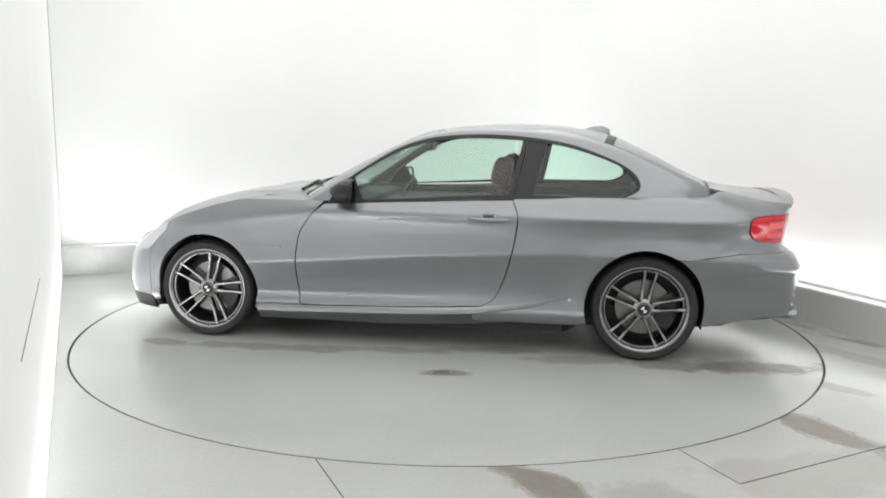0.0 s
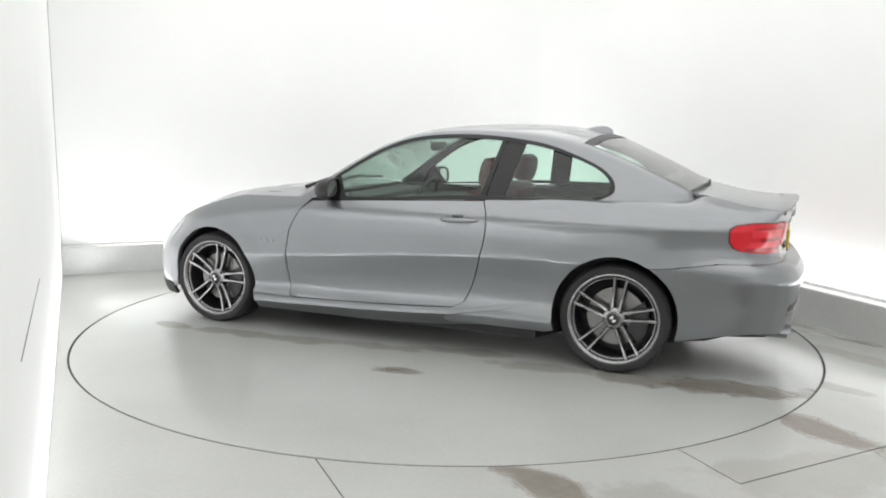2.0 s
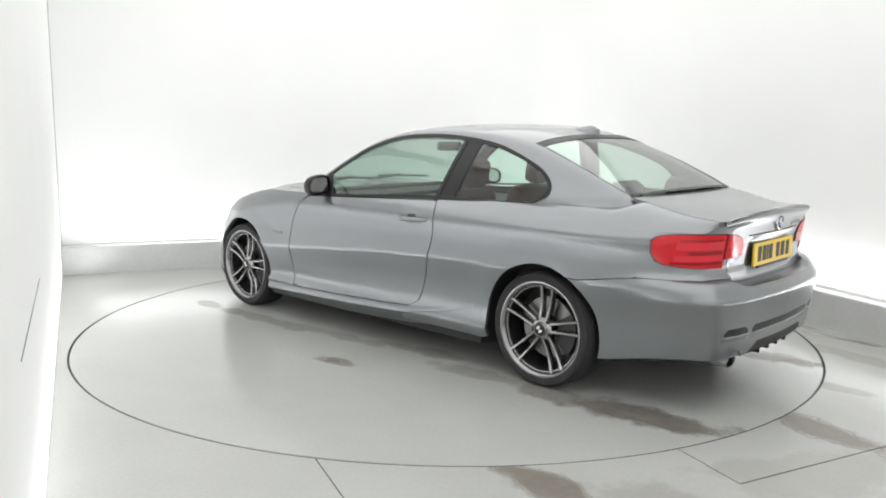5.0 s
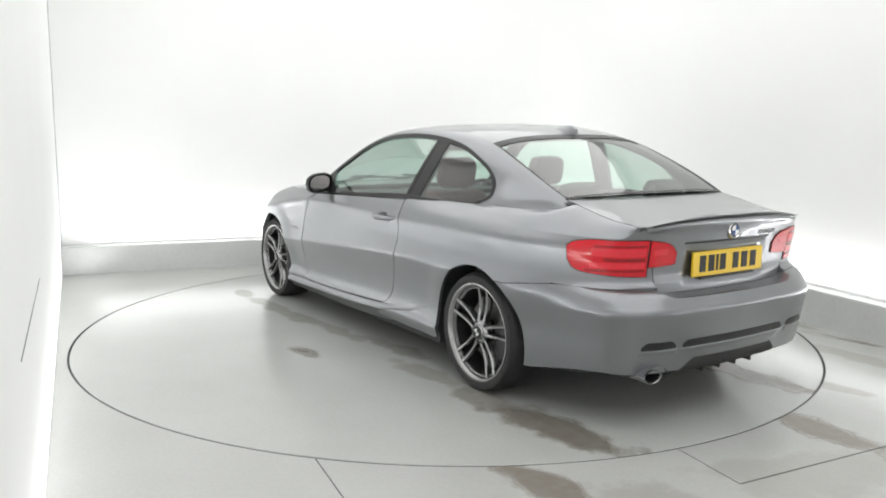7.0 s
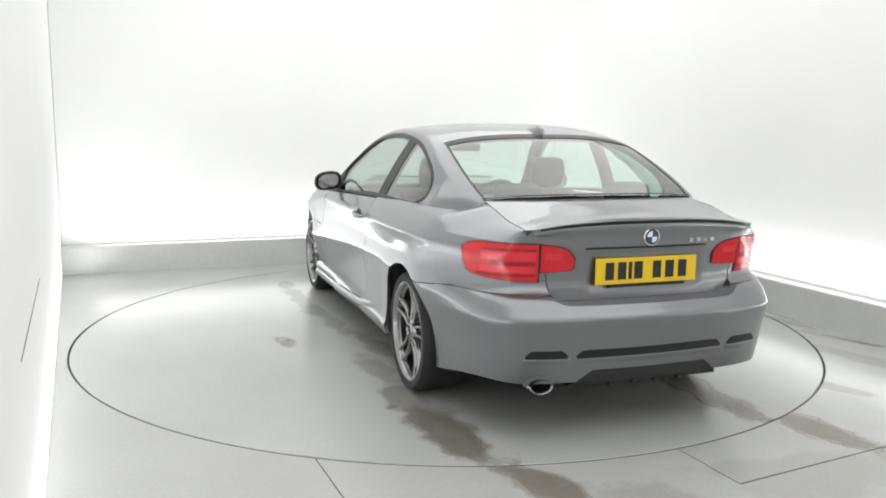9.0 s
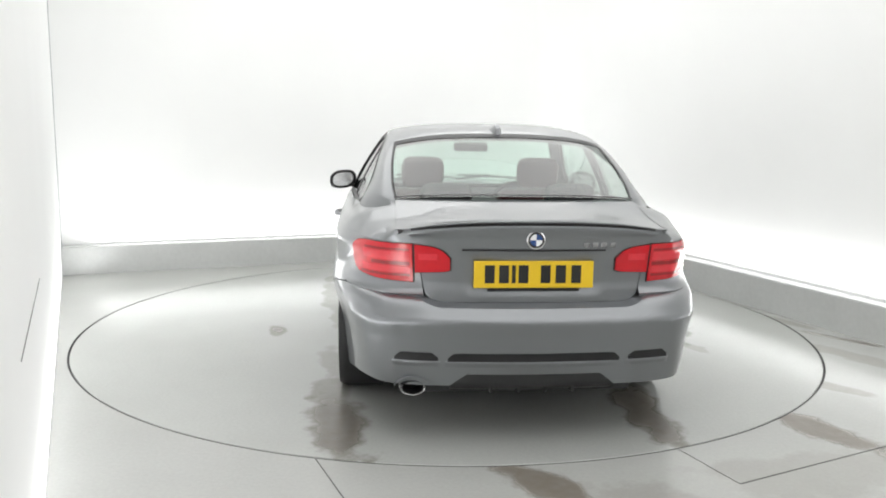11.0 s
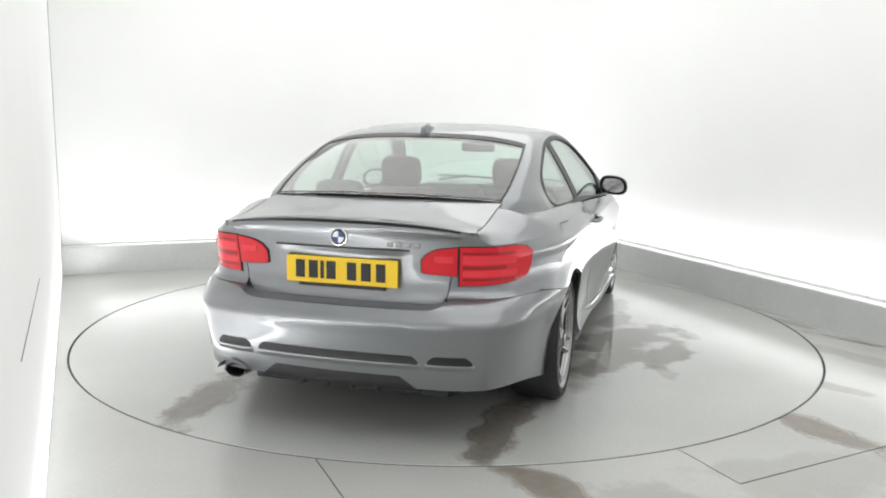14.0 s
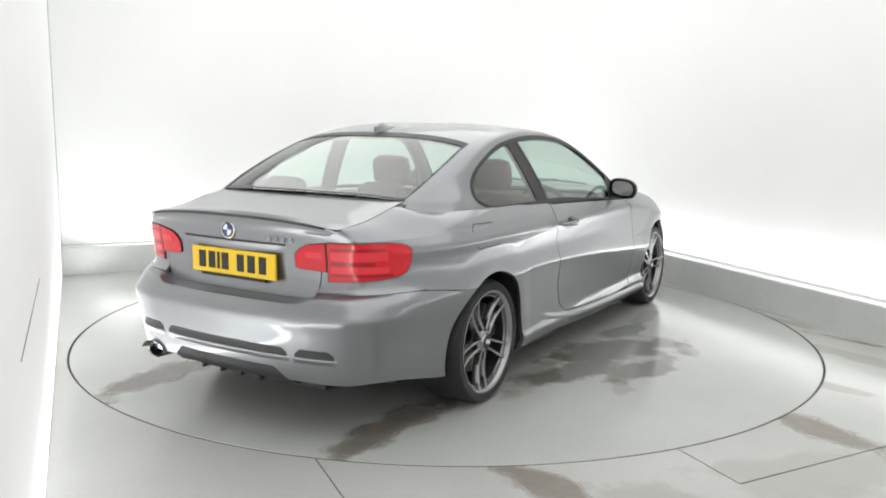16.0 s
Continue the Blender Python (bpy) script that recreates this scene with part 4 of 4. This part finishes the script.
        lens("light_divider", (qa + (qb - qa) * 0.35, qa + (qb - qa) * 0.97), lambda f: (0.774, 0.788), 18, RED_DARK, light, 0.0085)
        lens("light_divider", (qa + (qb - qa) * 0.16, qa + (qb - qa) * 0.97), lambda f: (0.726, 0.736), 18, RED_DARK, light, 0.0085)
        lens("light_divider", (qa + (qb - qa) * 0.25, qa + (qb - qa) * 0.97), lambda f: (0.838, 0.846), 18, RED_DARK, light, 0.0085)
        qc, qd = q_of_y(0.538), q_of_y(0.372)
        lo2 = Curve1([(0, 0.745), (0.9, 0.751), (1.0, 0.758)])
        hi2 = Curve1([(0, 0.866), (0.6, 0.856), (0.85, 0.838), (1.0, 0.806)])
        lens("light_gasket", (qc - 0.001, qd + 0.0014), lambda f: (lo2(f) - 0.003, hi2(f) + 0.003), 18, BLACK, car, 0.004)
        inner = lens("boot_light", (qc, qd), lambda f: (lo2(f), hi2(f)), 18, RED, car, 0.008, "red light on the boot lid")
        lens("light_bar", (qc + (qd - qc) * 0.12, qc + (qd - qc) * 0.72), lambda f: (0.800, 0.828), 10, RED_LIGHT, inner, 0.0095)

    # ---- rear bumper wrapped round the tail
    def bumper_row(t):
        zf = 0.215 + (0.612 - 0.215) * t
        q0 = q_of_x(-math.sqrt(max((ARCH_R + 0.003) ** 2 - (zf - HUB_Z) ** 2, 0.02)))
        row = []
        for s, fs in ((1, lin(0, 1, 40)), (-1, lin(1, 0, 40)[1:])):
            for f in fs:
                row.append((q0 + (1 - q0) * f, s))
        return row
    grid = []
    n = 26
    for j in range(n + 3):
        t = min(j / n, 1.0)
        row = []
        for q, s in bumper_row(t):
            x, y = PLAN(q)
            wr = smooth(Q_R0, Q_R1, q)
            top = BUMPER_TOP(max(x, -0.9)) * (1 - wr) + (0.612 + 0.036 * smooth(0.40, 0.54, abs(y))) * wr
            shelf = max(j - n, 0)
            bot = (0.215 + 0.16 * max(-0.36 - x, 0)) * (1 - wr) + 0.275 * wr
            if abs(y) < 0.36:
                bot += 0.055 * smooth(0.36, 0.30, abs(y))
            z = bot + (top - bot) * t
            p0 = skin(q, z, s)
            if shelf:
                nn = plan_normal(q) if q < 0.99 else np.array([-1.0, 0.0])
                p0.x -= nn[0] * 0.045 * shelf * wr
                p0.y -= nn[1] * 0.045 * shelf * wr * s
                p0.z += (0.007 if shelf == 1 else 0.009) * wr
            row.append(p0)
        grid.append(row)
    bumper = mesh("rear_bumper", sheet(grid, (0.3, 0, 0.5), lip=0.03))
    for y0, y1, za, zb in ((0.415, 0.605, 0.386, 0.426), (-0.375, 0.375, 0.384, 0.424), (-0.605, -0.415, 0.386, 0.426)):
        grid = []
        for f in lin(0, 1, 30):
            y = y0 + (y1 - y0) * f
            edge = min(abs(y - y0), abs(y1 - y)) / 0.05
            h = min(1.0, 0.45 + edge)
            grid.append([skin(q_of_y(abs(y)), z, 1 if y >= 0 else -1, o) for z, o in ((za + 0.004, 0.004), (za + 0.008, 0.0025), (za + (zb - za) * h, 0.002), (za + (zb - za) * h + 0.003, -0.006))])
        mesh("bumper_slot", sheet(grid, (0, 0, 0.4)), BLACK, bumper, "black grille slot")
        grid = []
        for f in lin(0, 1, 30):
            y = y0 - 0.012 + (y1 - y0 + 0.024) * f
            edge = min(1.0, min(f, 1 - f) / 0.08)
            grid.append([skin(q_of_y(abs(y)), z, 1 if y >= 0 else -1, o * edge) for z, o in ((za + 0.006, 0.0), (za + 0.004, 0.006), (za - 0.001, 0.008), (za - 0.008, 0.006), (za - 0.022, 0.001))])
        mesh("slot_lip", sheet(grid, (0, 0, 0.45)), PAINT, bumper)
    # diffuser
    bm = bmesh.new()
    grid = [[skin(q_of_y(abs(y)), z, 1 if y >= 0 else -1, o) for z, o in ((0.335, -0.012), (0.30, -0.004), (0.265, -0.012), (0.235, -0.06), (0.20, -0.2))] for y in lin(-0.37, 0.37, 24)]
    sheet(grid, (0, 0, 0.45), bm=bm)
    for y in (-0.18, -0.06, 0.06, 0.18):
        box(bm, -0.915, -0.80, y - 0.007, y + 0.007, 0.238, 0.285, 0.003)
    mesh("diffuser", bm, PLASTIC, bumper, "black finned lower diffuser")

    # ---- exhaust: one oval tip
    m = Matrix.Translation((-0.905, 0.518, 0.262)) @ Matrix.Diagonal((1, 1.50, 0.88, 1)) @ Matrix.Rotation(radians(-90), 4, "Z")
    pipe = mesh("exhaust_pipe", lathe([(0.033, 0.20), (0.036, 0.19), (0.038, 0.0), (0.036, -0.004), (0.032, 0.0), (0.030, 0.10)], 32, m), ALLOY, label="short oval chromed tailpipe")
    mesh("pipe_bore", lathe([(0.031, 0.01), (0.029, 0.09), (0.0, 0.09)], 32, m), DARK, pipe)
    bm = bmesh.new()
    grid = [[Vector((-0.925 + 0.14 * f, 0.518 + 0.082 * math.sin(a), 0.262 + 0.055 * math.cos(a) - 0.012 * f)) for a in lin(-1.35, 1.35, 15)] for f in lin(0, 1, 4)]
    mesh("exhaust_surround", sheet(grid, (-0.9, 0.515, 0.22)), PAINT, bumper)

    # ---- number plate with bars in place of characters
    pl = bmesh.new()
    px = tail(0, 0.75).x + 0.004
    box(pl, px - 0.012, px, -0.26, 0.26, 0.685, 0.800, 0.003)
    plate = mesh("number_plate", pl, YELLOW, car, "yellow rear number plate with dark bars", flat=True)
    for y0, w in ((0.192, 0.021), (0.130, 0.021), (0.088, 0.008), (0.046, 0.021), (-0.050, 0.021), (-0.116, 0.022), (-0.184, 0.021)):
        bm = bmesh.new()
        box(bm, px - 0.0145, px - 0.011, y0 - w, y0 + w, 0.706, 0.782)
        mesh("plate_bar", bm, INK, plate, flat=True)
    bm = bmesh.new()
    box(bm, px - 0.0135, px, -0.20, 0.20, 0.672, 0.684, 0.002)
    mesh("plate_holder", bm, BLACK, lid, flat=True)
    # badge
    c = tail(0, 0.893)
    tilt = Matrix.Translation((c.x - 0.004, 0, 0.893)) @ Matrix.Rotation(radians(90), 4, "Z")
    badge = mesh("badge", lathe([(0, 0.006), (0.034, 0.006), (0.040, 0.004), (0.042, 0.0), (0.042, -0.01)], 32, tilt), CHROME, car, "round blue and white badge")
    for k in range(4):
        bm = bmesh.new()
        pts = [(0, 0)] + [(0.026 * math.cos(math.pi / 2 * (k + j / 8)), 0.026 * math.sin(math.pi / 2 * (k + j / 8))) for j in range(9)]
        prism(bm, pts, 0.004, 0.0085, "y")
        bmesh.ops.transform(bm, matrix=tilt, verts=bm.verts)
        mesh("badge_quarter", bm, BLUE if k % 2 else WHITE, badge, flat=True)
    bm = lathe([(0.026, 0.0075), (0.034, 0.0075), (0.034, 0.004)], 32, tilt)
    mesh("badge_ring", bm, INK, badge)
    # model lettering becomes bars
    for y0 in (-0.225, -0.263, -0.301, -0.343):
        bm = bmesh.new()
        c = tail(y0, 0.868)
        box(bm, c.x - 0.004, c.x + 0.004, y0 - 0.013, y0 + 0.013, 0.859, 0.880, 0.002)
        mesh("model_badge", bm, ALLOY, lid, "chrome badge bar", flat=True)
    # lid trim strip above plate
    bm = bmesh.new()
    grid = [[tail(y, z, 1, 0.004) for z in lin(0.842, 0.849, 3)] for y in lin(-0.32, 0.32, 20)]
    sheet(grid, (0, 0, 0.8), bm=bm, lip=0.01)
    mesh("handle_strip", bm, BLACK, lid, "dark grip strip over the plate")
    # fuel flap outline on the right
    bm = bmesh.new()
    pts = [(0.05, 0.79), (0.05, 0.90), (-0.13, 0.905), (-0.17, 0.88), (-0.165, 0.80), (-0.14, 0.785)]
    grid = []
    for (x, z) in pts + pts[:1]:
        grid.append([flank(x, z, -1, 0.003), flank(-0.06 + (x + 0.06) * 0.96, 0.845 + (z - 0.845) * 0.92, -1, 0.003)])
    fine = []
    for r0, r1 in zip(grid, grid[1:]):
        fine += [[r0[0].lerp(r1[0], f), r0[1].lerp(r1[1], f)] for f in lin(0, 1, 6)]
    sheet(fine, (0, 0, 0.6), bm=bm)
    mesh("fuel_flap_gap", bm, SEAM)

    build_wheels(car)
    build_cabin(car)
    return car


def DLO_Z(x):
    pts = DLO_TABLE
    return float(np.interp(x, [q[0] for q in pts], [q[1] for q in pts]))


DLO_TABLE = sorted((float(q[0]), float(q[1])) for q in (DLO_TOP(k / 200) for k in range(183)))


# ---------------------------------------------------------------- wheels
def build_wheels(car):
    def one(name):
        w = new(name)
        w.parent = car
        # outer face towards +y
        prof = [(RIM_R - 0.004, 0.0), (RIM_R + 0.012, 0.010), (RIM_R + 0.034, 0.008), (TYRE_R - 0.008, -0.008), (TYRE_R, -0.030), (TYRE_R, -0.205), (TYRE_R - 0.012, -0.228), (RIM_R, -0.235), (RIM_R - 0.004, -0.20)]
        tyre = part("tyre", lathe(prof, 72), RUBBER, w, "black low-profile tyre")
        rim = part("rim", lathe([(RIM_R - 0.001, -0.002), (RIM_R - 0.002, 0.006), (RIM_R - 0.010, 0.006), (RIM_R - 0.022, -0.004), (RIM_R - 0.026, -0.020), (RIM_R - 0.028, -0.20)], 72), ALLOY, w, "polished alloy rim ring")
        part("inner_ring", lathe([(0.226, -0.030), (0.229, -0.020), (0.234, -0.019), (0.236, -0.028)], 64), ALLOY, w)
        part("barrel", lathe([(RIM_R - 0.030, -0.022), (RIM_R - 0.032, -0.195), (0.02, -0.195)], 48), ALLOY_DARK, w)
        part("brake_disc", lathe([(0.06, -0.085), (0.165, -0.085), (0.165, -0.105), (0.06, -0.105)], 48, close=True), STEEL, w)
        bm = bmesh.new()
        prism(bm, [(0.09 * math.cos(a), 0.09 * math.sin(a)) for a in lin(radians(140), radians(215), 8)] + [(0.19 * math.cos(a), 0.19 * math.sin(a)) for a in lin(radians(215), radians(140), 8)], -0.115, -0.060, "y")
        part("brake_caliper", bm, ALLOY_DARK, w)
        # five pairs of spokes
        for k in range(5):
            for off in (-1, 1):
                bm = bmesh.new()
                a = radians(90 + 72 * k)
                d, t = Vector((math.cos(a), 0, math.sin(a))), Vector((-math.sin(a), 0, math.cos(a)))
                rows = []
                for f in lin(0, 1, 9):
                    r = 0.055 + (RIM_R - 0.020 - 0.055) * f
                    c = d * r + t * off * (0.020 + 0.016 * f)
                    hw = 0.0088 - 0.0015 * math.sin(math.pi * f)
                    y0 = -0.018 + 0.014 * f - 0.012 * math.sin(math.pi * f)
                    rows.append([c + t * u + Vector((0, y, 0)) for u, y in ((-hw - 0.004, y0 - 0.035), (-hw, y0 - 0.003), (-hw * 0.6, y0), (hw * 0.6, y0), (hw, y0 - 0.003), (hw + 0.004, y0 - 0.035))])
                bm2 = sheet(rows, (d.x * 0.14, -0.1, d.z * 0.14))
                part("spoke", bm2, ALLOY, w)
        part("hub", lathe([(0.0, -0.006), (0.034, -0.006), (0.038, -0.010), (0.040, -0.016), (0.054, -0.018), (0.062, -0.026), (0.064, -0.06)], 40), ALLOY, w)
        part("hub_cap", lathe([(0.0, 0.0), (0.026, -0.001), (0.033, -0.004), (0.034, -0.012)], 32), INK, w, "dark round hub cap")
        bm = bmesh.new()
        for k in range(2):
            pts = [(0, 0)] + [(0.019 * math.cos(math.pi * k + math.pi / 2 * j / 6), 0.019 * math.sin(math.pi * k + math.pi / 2 * j / 6)) for j in range(7)]
            prism(bm, pts, -0.002, 0.0025, "y")
        part("cap_mark", bm, WHITE, w, smooth=False)
        for k in range(5):
            a = radians(90 + 36 + 72 * k)
            bm = lathe([(0.0, -0.016), (0.009, -0.016), (0.011, -0.03)], 12, Matrix.Translation((0.056 * math.cos(a), 0, 0.056 * math.sin(a))))
            part("wheel_bolt", bm, ALLOY_DARK, w)
        return w
    face = 0.850
    first = one("wheel")
    spots = [(0.0, 1, -8), (WB, 1, -14), (0.0, -1, 30), (WB, -1, 52)]
    for i, (x, s, spin) in enumerate(spots):
        y = (face if x == 0 else face - 0.008) * s
        m = Matrix.Translation((x, y, HUB_Z)) @ Matrix.Rotation(radians(180 if s < 0 else 0), 4, "Z") @ Matrix.Rotation(radians(spin), 4, "Y")
        w = first if i == 0 else copy_thing(first, m)
        if i == 0:
            first.matrix_basis = m


# ---------------------------------------------------------------- cabin
def build_cabin(car):
    def seat(x, y, z, back, head, material, name, w=0.25):
        bm = bmesh.new()
        box(bm, -0.26, 0.26, -w, w, 0.0, 0.14, 0.04)
        st = part(name, bm, material, car, "dark red-brown leather seat" if name == "front_seat" else "dark cloth rear seat")
        st.location = (x, y, z)
        bm = bmesh.new()
        box(bm, -0.07, 0.07, -w, w, 0.0, back, 0.05)
        bmesh.ops.transform(bm, matrix=Matrix.Translation((-0.25, 0, 0.10)) @ Matrix.Rotation(radians(-20), 4, "Y"), verts=bm.verts)
        part("backrest", bm, material, st)
        if head:
            bm = bmesh.new()
            box(bm, -0.06, 0.06, -0.135, 0.135, 0.0, head, 0.056)
            c = Vector((-0.25 - math.sin(radians(20)) * (back + 0.02), 0, 0.10 + math.cos(radians(20)) * (back + 0.02)))
            bmesh.ops.transform(bm, matrix=Matrix.Translation(c) @ Matrix.Rotation(radians(-12), 4, "Y"), verts=bm.verts)
            part("headrest", bm, material, st)
    for s in (1, -1):
        seat(1.40, 0.37 * s, 0.265, 0.64, 0.20, LEATHER, "front_seat")
        seat(0.28, 0.32 * s, 0.34, 0.54, 0.13, LEATHER_DARK, "rear_seat", 0.28)
        # inner door lining
        bm = bmesh.new()
        box(bm, 0.0, 2.05, 0.68 * s - 0.02, 0.68 * s + 0.02, 0.3, 0.915, 0.01)
        part("door_lining", bm, LEATHER_DARK, car)
    bm = bmesh.new()
    box(bm, 1.78, 2.20, -0.66, 0.66, 0.55, 0.90, 0.05)
    part("dashboard", bm, PLASTIC, car, "dark dashboard")
    bm = bmesh.new()
    box(bm, -0.36, 0.02, -0.60, 0.60, 0.93, 0.985, 0.02)
    part("parcel_shelf", bm, LEATHER_DARK, car)
    bm = bmesh.new()
    ring = [Vector((1.72 - 0.08 * math.sin(a), -0.37 + 0.18 * math.cos(a), 0.80 + 0.17 * math.sin(a))) for a in lin(0, 2 * math.pi, 29)]
    tube(bm, ring, 0.016, 8)
    box(bm, 1.71, 1.76, -0.42, -0.32, 0.76, 0.84, 0.01)
    part("steering_wheel", bm, PLASTIC, car)
    bm = bmesh.new()
    box(bm, 1.42, 1.46, -0.12, 0.12, 1.20, 1.265, 0.02)
    part("rear_view_mirror", bm, PLASTIC, car)
    bm = sheet([[top_point(u, v) + Vector((0, 0, -0.03)) for v in lin(-0.97, 0.97, 15)] for u in lin(0.36, 0.655, 12)], MID)
    part("headlining", bm, LINING, car)


# ---------------------------------------------------------------- build
build_setting()
turntable = build_turntable()
car = build_car()


def motions():
    times = [0.25 * k for k in range(65)]
    walk(turntable, [(t, pose(0, 0, 0, 0, 0, turn_at(t))) for t in times])
    rows = []
    for t in times:
        m = pose(0, 0, 0, 0, 0, turn_at(t))
        rows.append((t, m @ pose(CAR_X, CAR_Y, 0)))
    walk(car, rows)


motions()
